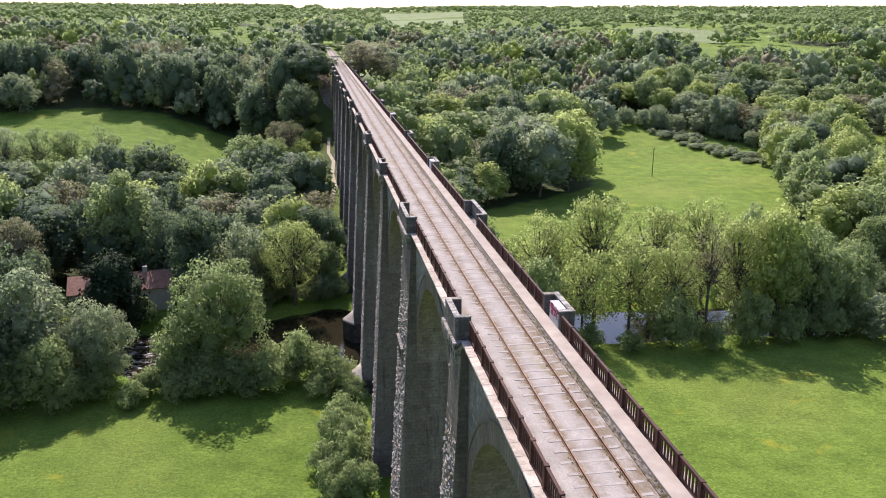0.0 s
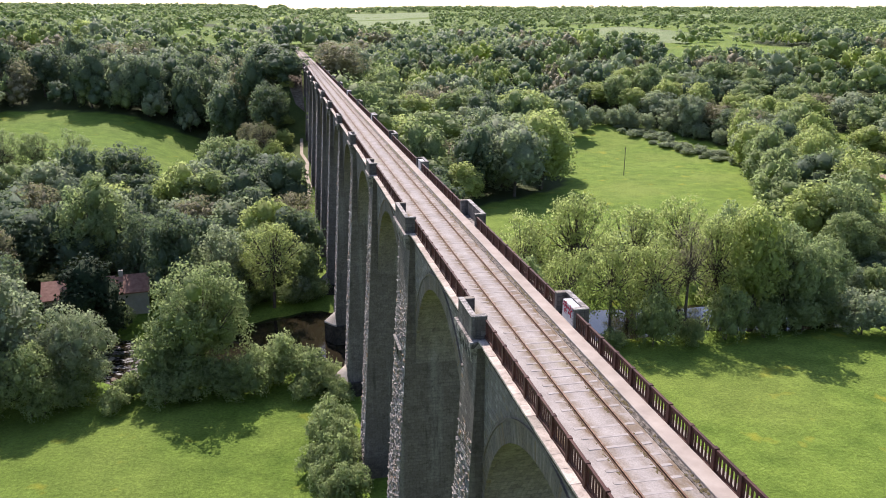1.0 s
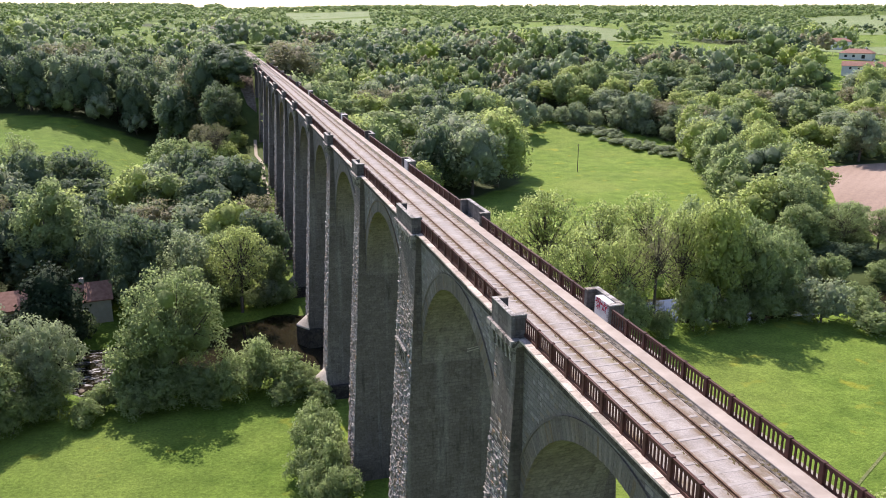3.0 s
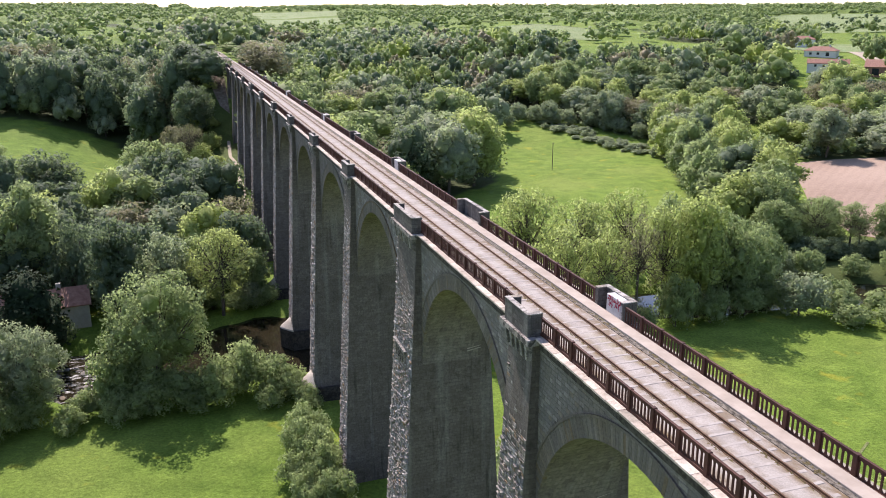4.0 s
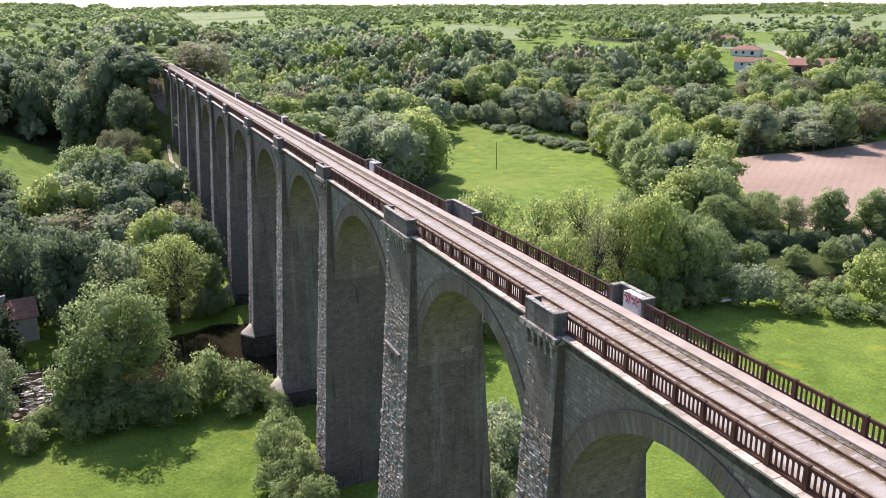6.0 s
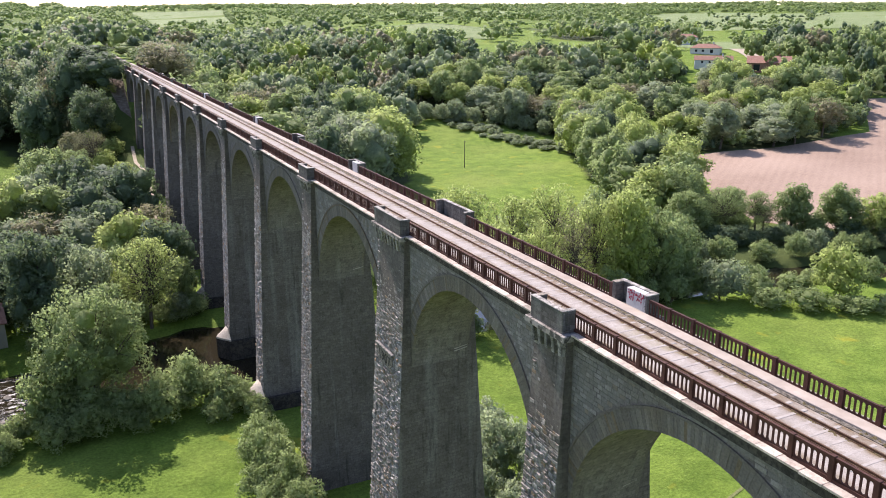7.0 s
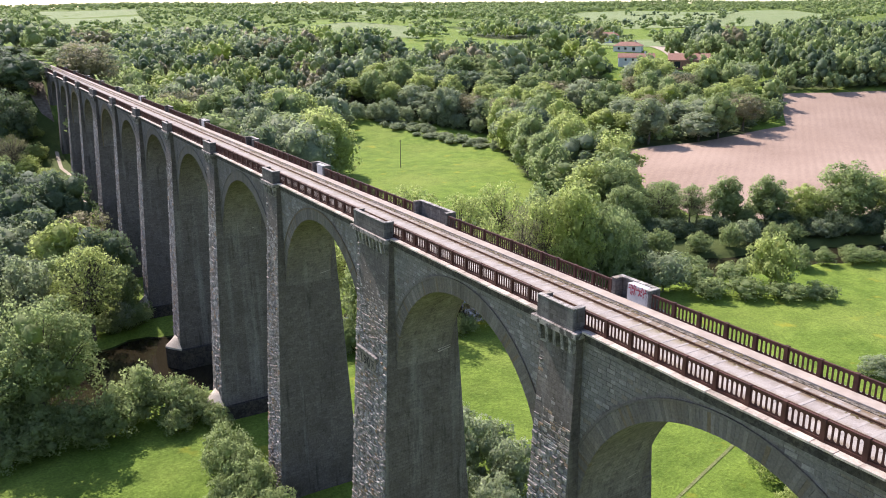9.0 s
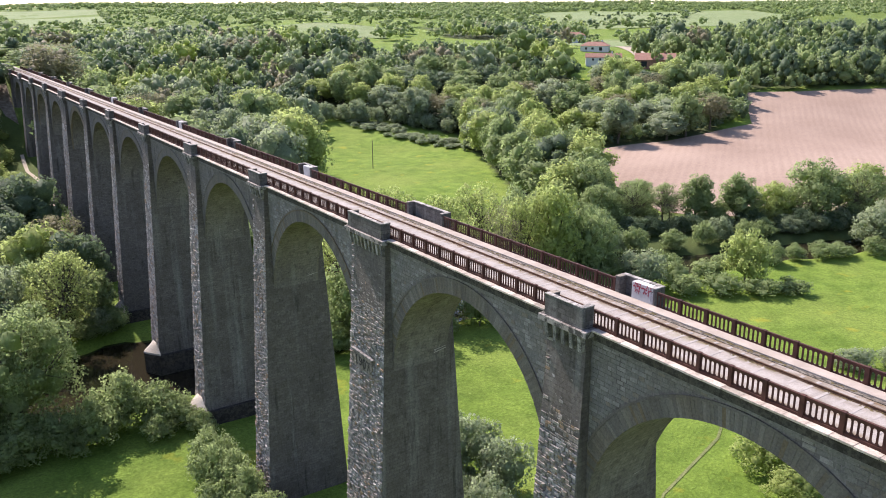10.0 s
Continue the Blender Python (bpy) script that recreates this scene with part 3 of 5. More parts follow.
def balustrade_panel():
    """A red-brown panel 1.8 long with six tall round-ended slots."""
    bm = bmesh.new()
    n, w, edge = 6, 0.262, 0.114
    z0, z1 = 0.0, 0.93
    s0, s1, hw = 0.14, 0.81, 0.092
    for x in (-0.028, 0.028):
        sgn = 1 if x > 0 else -1
        for k in range(n):
            a = edge + k * w
            b = a + w
            c = (a + b) / 2
            out = [(a, z0), (c, z0), (b, z0), (b, s0 + hw), (b, s1 - hw), (b, z1), (c, z1), (a, z1), (a, s1 - hw), (a, s0 + hw)]
            inn = [(c - hw * 0.7, s0 + hw * 0.3), (c, s0), (c + hw * 0.7, s0 + hw * 0.3), (c + hw, s0 + hw), (c + hw, s1 - hw), (c + hw * 0.7, s1 - hw * 0.3), (c, s1),
                   (c - hw * 0.7, s1 - hw * 0.3), (c - hw, s1 - hw), (c - hw, s0 + hw)]
            vo = [bm.verts.new((x, y, z)) for y, z in out]
            vi = [bm.verts.new((x, y, z)) for y, z in inn]
            for i in range(10):
                q = (vo[i], vo[(i + 1) % 10], vi[(i + 1) % 10], vi[i])
                bm.faces.new(q if sgn > 0 else q[::-1])
            if sgn > 0:
                back = [bm.verts.new((-x, y, z)) for y, z in inn]
                for i in range(10):
                    bm.faces.new((vi[i], vi[(i + 1) % 10], back[(i + 1) % 10], back[i]))
    box(bm, -0.06, 0.06, 0.10, 1.70, 0.90, 0.97)
    box(bm, -0.07, 0.07, 0.10, 1.70, -0.06, 0.09)
    return mesh_of(bm, "balustrade_panel", M["parapet"])


panel_mesh = balustrade_panel()
bm = bmesh.new()
box(bm, -0.10, 0.10, -0.115, 0.115, -0.08, 1.0, 0.012)
post_mesh = mesh_of(bm, "balustrade_post", M["parapet"])
bm = bmesh.new()
box(bm, -0.31, 0.31, -0.5, 0.5, 0.05, 0.17, 0.012)
coping_mesh = mesh_of(bm, "coping_stone", M["coping"])
rng = random.Random(4)
for i, (y0, y1) in enumerate(BAYS):
    if y1 < -60:
        continue
    pitch = (y1 - y0) / 11
    for s in (-1, 1):
        for k in range(11):
            ob = part("balustrade_panel", panel_mesh, None, viaduct)
            ob.matrix_basis = Matrix.LocRotScale((s * 2.52, y0 + k * pitch, 0.0), None, (1, pitch / 1.8, 1))
            ob = part("balustrade_post", post_mesh, None, viaduct)
            ob.matrix_basis = pose(s * 2.52, y0 + k * pitch + 0.115 * (k == 0), rng.uniform(-0.01, 0.01))
        # coping stones end to end between the refuges
        a, b = y0 + 0.385, y1 - 0.425
        count = 18
        step = (b - a) / count
        if s < 0 and 2 <= i <= 10:
            for k in range(count):
                ob = part("coping_stone", coping_mesh, None, viaduct)
                ob.matrix_basis = Matrix.LocRotScale((s * (2.71 + rng.uniform(-0.012, 0.012)), a + (k + 0.5) * step, -0.22 + rng.uniform(-0.01, 0.01)), None, (1, step - 0.012, 1))
        else:
            bm = bmesh.new()
            xa, xb = sorted((s * 2.40, s * 3.02))
            box(bm, xa, xb, a, b, -0.17, -0.05, 0.012)
            part("coping", bm, M["coping"], viaduct)
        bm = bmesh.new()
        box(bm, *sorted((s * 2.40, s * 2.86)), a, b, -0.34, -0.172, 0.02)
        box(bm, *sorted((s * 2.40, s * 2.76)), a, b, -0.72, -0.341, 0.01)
        part("cornice", bm, M["cornice"], viaduct, "dark streaked stone cornice under the coping")
        bm = bmesh.new()
        box(bm, *sorted((s * 2.40, s * 2.67)), a, b, -0.92, -0.722, 0.02)
        part("string_course", bm, M["string"], viaduct, "thin grey stone course")

sheet("trackbed", [(-2.6, Y_END + 13), (2.5, Y_END + 13), (2.3, 380), (1.6, 470), (-1.8, 470), (-2.4, 380)], M["deck"], "pale gravel trackbed running on into the trees", "trackbed", 0.12, 6.0)

# ---- the track ----
track = thing("railway_track", "disused single railway track with rusty rails on concrete sleepers", "railway track", (-0.11, 0, 0))
for s in (-1, 1):
    bm = bmesh.new()
    ya, yb = Y_START - 25, Y_END + 60
    box(bm, s * 0.75 - 0.035, s * 0.75 + 0.035, ya, yb, 0.085, 0.125)
    box(bm, s * 0.75 - 0.010, s * 0.75 + 0.010, ya, yb, 0.02, 0.084)
    box(bm, s * 0.75 - 0.065, s * 0.75 + 0.065, ya, yb, -0.005, 0.018)
    part("rail", bm, M["rail"], track)
bm = bmesh.new()
box(bm, -1.30, 1.30, -0.095, 0.095, -0.08, 0.012, 0.015)
box(bm, -1.34, -1.02, -0.10, 0.10, -0.08, 0.020, 0.015)
box(bm, 1.02, 1.34, -0.10, 0.10, -0.08, 0.020, 0.015)
sleeper_mesh = mesh_of(bm, "sleeper", M["sleeper"])
rng = random.Random(8)
far = bmesh.new()
y = -52.0
while y < Y_END:
    if y < 190:
        ob = part("sleeper", sleeper_mesh, None, track)
        ob.matrix_basis = pose(rng.uniform(-0.03, 0.03), y, rng.uniform(-0.034, -0.018), 0, 0, rng.uniform(-0.7, 0.7))
    else:
        box(far, -1.3, 1.3, y - 0.11, y + 0.11, -0.08, -0.005)
    y += 0.83
part("far_sleepers", far, M["sleeper"], track, "", "stuff")

# rock-faced stones on the faces of the piers and walls
def rough_block(rs, u0, u1, v0, v1, p):
    """Eight corners of a hewn block between u0..u1, v0..v1, standing out by about p: (u, v, out) rows."""
    b = min(u1 - u0, v1 - v0) * rs.uniform(0.05, 0.16)
    base = [(u0, v0, -0.03), (u1, v0, -0.03), (u1, v1, -0.03), (u0, v1, -0.03)]
    top = [(u0 + b, v0 + b * 0.7, p * rs.uniform(0.5, 1.0)), (u1 - b, v0 + b * 0.7, p * rs.uniform(0.5, 1.0)),
           (u1 - b, v1 - b * 0.7, p * rs.uniform(0.7, 1.3)), (u0 + b, v1 - b * 0.7, p * rs.uniform(0.7, 1.3))]
    return base + top


BLOCK_FACES = [(4, 5, 6, 7), (0, 1, 5, 4), (1, 2, 6, 5), (2, 3, 7, 6), (3, 0, 4, 7)]


def stone_skin(owner, blocks, place, singles, name="stone", one="stone", rest="stones"):
    """Blocks as parts (the first ones) and the rest joined; place turns (u, v, out) into a point."""
    verts, faces = [], []
    for i, rows in enumerate(blocks):
        pts = [place(*q) for q in rows]
        if i < singles:
            me = data_mesh(name, pts, BLOCK_FACES, M[one])
            part(name, me, None, owner)
        else:
            k = len(verts)
            verts += pts
            faces += [tuple(k + j for j in f) for f in BLOCK_FACES]
    if verts:
        part("rubble_facing", data_mesh("rubble_facing", verts, faces, M[rest]), None, owner, "rough hewn granite facing", "stuff")


rs = np.random.RandomState(12)
for i, (y0, y1) in enumerate(PIERS):
    if not 3 <= i <= 13:
        continue
    course = 0.21 if i <= 6 else 0.33
    blocks = []
    z = -1.6
    foot = ground_z(-4.5, (y0 + y1) / 2) - 0.5
    while z - course * 1.3 > foot:
        a, b = y0 - grow_y(z) + 0.02, y1 + grow_y(z) - 0.02
        u = a
        high = course * rs.uniform(0.7, 1.3)
        while u < b - 0.05:
            w = rs.uniform(0.18, 0.48) * (1 if i <= 6 else 1.5)
            e = b if b - u - w < 0.3 else u + w
            blocks.append(rough_block(rs, u + 0.008, e - 0.008, z - high + 0.008 + rs.uniform(-0.03, 0.03), z - 0.008 + rs.uniform(-0.03, 0.03), (rs.uniform(0.015, 0.05) + 0.13 * rs.random_sample() ** 2) * (1.0 if b - u < 0.55 else 0.28 + 0.72 * ease(-z, 4.5, 9.0))))
            u = e
        z -= high
    stone_skin(pier_parts[i], blocks, lambda u, v, o: (-(half_x(v) + o), u, v), {4: 290, 5: 290}.get(i, 0))

# coursed stones of the spandrel walls nearest to the camera
for i, singles in ((3, 0), (4, 260), (5, 40), (6, 0)):
    y0, y1 = BAYS[i]
    c, r, zc = arch_shape(y0, y1)
    blocks = []
    z = -0.86
    while z > zc:
        h = 0.27
        gap = (r + RING + 0.15) ** 2 - (z - h - zc) ** 2
        half = math.sqrt(gap) if gap > 0 else 0.0
        low = (r + RING + 0.15) ** 2 - (z - zc) ** 2
        for a, b in ((y0 + 0.02, c - half), (c + half, y1 - 0.02)):
            u = a
            while u < b - 0.12:
                w = rs.uniform(0.32, 0.7)
                e = b if b - u - w < 0.25 else u + w
                blocks.append(rough_block(rs, u + 0.007, e - 0.007, z - h + 0.004, z - 0.004, rs.uniform(0.008, 0.03)))
                u = e
        z -= h
    stone_skin(arch_parts[i], blocks, lambda u, v, o: (-(WALL_X + o), u, v), singles, "wall_stone", "wall_piece", "wall")

# date plate on the wide pier: a lintel, a plate and four worn figures
plate = thing("date_plate", "weathered grey stone date plate carved with 1907", "plaque", kind="structure")
bm = bmesh.new()
xp = half_x(-11.4)
box(bm, -(xp + 0.14), -(xp - 0.05), 24.3, 27.6, -12.3, -10.9, 0.01)
part("plate", bm, M["dressed"], plate)
bm = bmesh.new()
box(bm, -(xp + 0.26), -(xp - 0.05), 24.0, 27.8, -10.9, -10.74, 0.02)
part("lintel", bm, M["dressed"], plate)
for k, digit in enumerate("1907"):
    curve = bpy.data.curves.new("figure", "FONT")
    curve.body, curve.size, curve.extrude = digit, 1.25, 0.02
    curve.align_x = "CENTER"
    drawn = new("figure", curve)
    me = bpy.data.meshes.new_from_object(drawn)
    bpy.data.objects.remove(drawn)
    me.materials.append(M["cornice"])
    ob = part("figure", me, None, plate, "dark worn carved figure")
    ob.matrix_basis = Matrix.Translation((-(xp + 0.15), 26.95 - k * 0.68, -12.08)) @ Euler((radians(90), 0, radians(-90))).to_matrix().to_4x4()

# iron rungs left in the pier sides
for (y0, y1) in PIERS[4:8]:
    bm = bmesh.new()
    yy = y0 - grow_y(-10.6)
    for dz in (0.0, 0.22):
        rod(bm, (1.3, yy - 0.12, -10.4 - dz), (2.5, yy - 0.12, -10.2 - dz), 0.045, 0.045, 6)
    for x in (1.45, 2.35):
        rod(bm, (x, yy + 0.1, -10.45), (x, yy - 0.14, -10.45), 0.035, 0.035, 5)
    part("iron_rung", bm, M["sleeper"], viaduct, "pale metal rungs fixed to the pier side")

# white boxes standing in the refuges on one side
for i in (4, 6, 8, 10):
    y0, y1 = PIERS[i]
    cab = thing("white_concrete_box", "white painted concrete box with red scribbles in a refuge" if i == 4 else "white painted concrete box in a track refuge", "box", (2.62, y0 + 0.97, -0.02), group="boxes in the refuges")
    bm = bmesh.new()
    box(bm, -0.2, 0.3, -0.86, 0.86, 0.0, 1.17, 0.02)
    part("body", bm, M["box"], cab)
    if i == 4:
        bm = bmesh.new()
        r2 = random.Random(3)
        for row, (zz, n) in enumerate(((0.97, 10), (0.70, 8))):
            for k in range(n):
                if row and k in (3, 4):
                    continue
                yk = 0.68 - k * 0.145 - row * 0.12
                for _ in range(6):
                    a = (yk + r2.uniform(-0.06, 0.06), zz + r2.uniform(-0.1, 0.1))
                    b = (a[0] + r2.uniform(-0.07, 0.07), a[1] + r2.uniform(-0.14, 0.14))
                    rod(bm, (-0.203, *a), (-0.203, *b), 0.024, 0.024, 4)
        part("scribble", bm, M["spray"], cab, "red spray paint scribble")

# weeds and dry grass along the rails
rs = np.random.RandomState(31)
n = 12000
side = rs.choice([-0.86, -0.97, 0.64, 0.53, 1.54, -2.3], n, p=[0.21, 0.13, 0.21, 0.12, 0.27, 0.06])
pos = np.stack([side + rs.normal(0, 0.06, n), rs.uniform(-50, 200, n), np.full(n, -0.03)], 1)
dense = np.array([noise.noise((0.0, y * 0.35, x * 3.0)) for x, y in zip(pos[:, 0], pos[:, 1])])
pos[:, 2] = np.where(pos[:, 0] > 1.3, 0.01, pos[:, 2])
pos = pos[dense > -0.05]
n = len(pos)
rad, tall = rs.uniform(0.03, 0.10, n), rs.uniform(0.02, 0.09, n)
turn = rs.uniform(0, math.tau, n)
weed_v = np.stack([pos + np.stack([rad * np.cos(turn + k * 2.094), 1.5 * rad * np.sin(turn + k * 2.094), np.zeros(n)], 1) for k in range(3)] + [pos + np.stack([rad * 0.2, rad * 0.1, tall], 1)], 1).reshape(-1, 3)
WEEDS = (weed_v, np.concatenate([np.arange(n)[:, None] * 4 + np.array(f) for f in ((0, 1, 3), (1, 2, 3), (2, 0, 3))]))

# ---- trees ----
def leaf_cloud(rs, blobs, count, size, ragged=0.34, ruffle=0.32):
    """Many small three-cornered leaf sprays on a set of blobs (x, y, z, r); returns vertices, faces and normals."""
    b = np.array([(*q, 0.88)[:5] for q in blobs])
    w = b[:, 3] ** 2
    pick = rs.choice(len(b), count, p=w / w.sum())
    d = rs.normal(size=(count, 3))
    d[:, 2] = d[:, 2] * 0.9 + 0.22
    d /= np.linalg.norm(d, axis=1)[:, None]
    rad = b[pick, 3] * (0.80 + ragged * rs.random_sample(count) ** 1.8)
    pos = b[pick, :3] + d * np.stack([rad, rad, rad * b[pick, 4]], 1)
    nrm = d + rs.normal(size=(count, 3)) * 0.55
    nrm /= np.linalg.norm(nrm, axis=1)[:, None]
    u = np.cross(nrm, rs.normal(size=(count, 3)))
    u /= np.linalg.norm(u, axis=1)[:, None]
    v = np.cross(nrm, u)
    s = (size * rs.uniform(0.55, 1.4, count))[:, None]
    verts = np.stack([pos - u * s * 0.5, pos + u * s * 0.5, pos + v * s * 0.95], 1).reshape(-1, 3)
    # shading follows the clump and the whole crown more than the single leaf
    mid = (b[:, :3] * w[:, None]).sum(0) / w.sum()
    out = pos - mid
    out /= np.linalg.norm(out, axis=1)[:, None] + 1e-6
    soft = d * 0.62 + out * 0.30 + nrm * ruffle + np.array([0, 0, 0.16])
    soft /= np.linalg.norm(soft, axis=1)[:, None]
    return verts, np.arange(count * 3).reshape(-1, 3), np.repeat(soft, 3, 0)


def lobed_crown(rs, cz, hz, cr, lobes, clumps, br, cone=False, low=-0.75):
    """Clumps set on big rounded lobes, the lobes round a middle: (x, y, z, r) rows."""
    big = []
    turn = rs.uniform(0, 6.283)
    for k in range(lobes):
        # spread over a sphere, from the top downwards
        h = 1 - (1 - low) * (k + 0.5) / lobes
        a = turn + k * 2.39996 + rs.uniform(-0.4, 0.4)
        f = math.sqrt(max(0.0, 1 - h * h))
        lr = rs.uniform(0.34, 0.50)
        o = rs.uniform(0.92, 1.12) - lr
        wide = 0.25 + 0.85 * (1 - (h + 1) / 2) if cone else 1.0
        big.append((np.array([f * math.cos(a) * o * wide, f * math.sin(a) * o * wide, h * o]), lr))
    rows, tries = [], 0
    while len(rows) < clumps and tries < clumps * 40:
        tries += 1
        k = rs.randint(len(big))
        c, lr = big[k]
        p = rs.normal(size=3)
        p /= np.linalg.norm(p)
        q = c + p * lr * 0.82
        if any(j != k and np.linalg.norm(q - c2) < l2 * 0.72 for j, (c2, l2) in enumerate(big)) or q[2] < low - 0.1:
            continue
        rows.append((q[0] * cr, q[1] * cr, cz + q[2] * hz, br * rs.uniform(0.6, 1.25)))
    hearts = [(c[0] * cr, c[1] * cr, cz + c[2] * hz, lr * cr, hz / cr) for c, lr in big]
    return rows, hearts


ICOS = {}


def ball(level):
    if level not in ICOS:
        bm = bmesh.new()
        bmesh.ops.create_icosphere(bm, subdivisions=level, radius=1)
        bm.verts.ensure_lookup_table()
        ICOS[level] = (np.array([v.co[:] for v in bm.verts]), np.array([[v.index for v in f.verts] for f in bm.faces]))
        bm.free()
    return ICOS[level]


def blob_core(rs, blobs, shrink, level=1):
    """Rough solid hearts of the leaf clumps, so that a crown is not see-through; (x, y, z, r) or (x, y, z, r, tall)."""
    vs, fs, ns, off = [], [], [], 0
    bv, bf = ball(level)
    for x, y, z, r, *tall in blobs:
        k = 1 + rs.uniform(-0.26, 0.16, size=(len(bv), 1))
        vs.append(bv * k * r * shrink * np.array([1, 1, tall[0] if tall else 0.9]) + np.array([x, y, z]))
        fs.append(bf + off)
        ns.append(bv * 0.85 + np.array([0, 0, 0.12]) + rs.normal(size=bv.shape) * 0.22)
        off += len(bv)
    return np.concatenate(vs), np.concatenate(fs), np.concatenate(ns)


def join_mesh(name, pieces, material):
    """One mesh from several (vertices, faces) arrays."""
    me = bpy.data.meshes.new(name)
    nv = sum(len(p[0]) for p in pieces)
    loops, starts, co, off, at = [], [], [], 0, 0
    for v, f, *_ in pieces:
        co.append(v)
        loops.append((f + off).reshape(-1))
        starts.append(np.arange(len(f)) * f.shape[1] + at)
        at += f.size
        off += len(v)
    co, loops, starts = np.concatenate(co), np.concatenate(loops), np.concatenate(starts)
    me.vertices.add(nv)
    me.vertices.foreach_set("co", co.astype(np.float32).reshape(-1))
    me.loops.add(len(loops))
    me.loops.foreach_set("vertex_index", loops.astype(np.int32))
    me.polygons.add(len(starts))
    me.polygons.foreach_set("loop_start", starts.astype(np.int32))
    me.update(calc_edges=True)
    me.validate()
    me.polygons.foreach_set("use_smooth", [True] * len(me.polygons))
    if len(pieces[0]) == 3 and len(me.vertices) == nv:
        free = me.attributes.new("custom_normal", "FLOAT_VECTOR", "POINT")
        free.data.foreach_set("vector", np.concatenate([p[2] for p in pieces]).astype(np.float32).reshape(-1))
    me.materials.append(material)
    return me


# kind: crown middle height, half height, radius, lobes, clumps, clump radius, leaves, leaf size, lobe heart; for a tree 10 high
SHAPES = {
    "oak": (5.0, 4.9, 3.9, 15, 90, 0.70, 7800, 0.26, 0.42),
    "big_oak": (5.0, 4.9, 3.9, 17, 120, 0.62, 17000, 0.165, 0.42),
    "tall": (5.1, 4.9, 2.8, 14, 76, 0.54, 7000, 0.235, 0.48),
    "open": (5.8, 4.2, 3.4, 16, 90, 0.50, 6400, 0.18, 0.0),
    "bush": (4.0, 5.6, 5.8, 12, 50, 1.15, 3500, 0.43, 0.48),
    "low": (4.0, 5.6, 5.8, 10, 36, 1.3, 1300, 0.62, 0.6),
    "cone": (5.0, 4.9, 3.2, 14, 60, 0.75, 6000, 0.25, 0.8),
    "bare": (6.0, 3.8, 3.1, 13, 60, 0.5, 3000, 0.13, 0.0),
    "wood_oak": (5.2, 4.8, 4.0, 13, 62, 0.84, 3000, 0.375, 0.76),
    "wood_tall": (5.2, 4.8, 2.9, 13, 58, 0.64, 3000, 0.32, 0.76),
    "wood_open": (5.6, 4.3, 3.4, 13, 60, 0.66, 3300, 0.24, 0.4),
}


def tree_meshes(shape, leaf, seed):
    cz, hz, cr, lobes, clumps, br, leaves, size, middle = SHAPES[shape]
    rs = np.random.RandomState(seed)
    blobs, big = lobed_crown(rs, cz, hz, cr, lobes, clumps, br, shape == "cone", -0.45 if shape in ("bush", "low") else -0.8)
    thin = shape in ("open", "bare", "wood_open")
    pieces = [leaf_cloud(rs, blobs, int(leaves * 0.68), size, 0.7 if thin else 0.5, 0.2 if "wood" in shape else 0.32)]
    # sprays on the lobes between the clumps
    pieces.append(leaf_cloud(rs, big, int(leaves * 0.32), size, 0.3))
    if middle:
        pieces.append(blob_core(rs, big, middle))
        pieces.append(blob_core(rs, [(0, 0, cz, cr * (0.7 if shape == "cone" else 1.0), hz / cr)], 0.5))
    crown = join_mesh("crown", pieces, M[leaf])
    bm = bmesh.new()
    r0 = 0.28 if shape in ("oak", "big_oak", "tall", "cone") else 0.2
    lean = rs.uniform(-0.3, 0.3, 2)
    fork = (lean[0], lean[1], cz - hz * (0.45 if shape not in ("bush", "low") else 0.9))
    rod(bm, (0, 0, -0.6), fork, r0, r0 * 0.7, 8)
    rod(bm, fork, (lean[0] * 2, lean[1] * 2, cz + hz * 0.6), r0 * 0.7, r0 * 0.15, 6)
    for b in sorted(blobs, key=lambda q: q[2])[:: 6 if "wood" in shape or shape in ("bush", "low") else (1 if thin else 3)]:
        u = rs.uniform(0.0, 0.55)
        a = Vector(fork).lerp(Vector((lean[0] * 2, lean[1] * 2, cz + hz * 0.6)), u)
        tip = Vector(b[:3])
        mid = a.lerp(tip, 0.5) + Vector((0, 0, -0.25))
        rod(bm, a, mid, r0 * 0.36, r0 * 0.22, 5)
        rod(bm, mid, tip, r0 * 0.22, r0 * 0.06, 4)
        if thin:
            for _ in range(3):
                rod(bm, mid.lerp(tip, rs.uniform(0.2, 0.9)), tip + Vector(rs.normal(size=3) * b[3] * 0.8), r0 * 0.08, r0 * 0.03, 3)
    return crown, mesh_of(bm, "trunk", M["bark"])


VARIANTS = {}
LABELS = {"leaf_mid": "leafy green oak-like tree with a broad crown", "leaf_bright": "fresh bright green spring tree with light foliage",
          "leaf_deep": "dark green leafy tree with a dense crown", "leaf_dark": "dark evergreen tree with dense needles", "leaf_grey": "grey-green willow-like tree with soft foliage", "leaf_bare": "half-bare brown tree with budding twigs"}
TREES = [0]


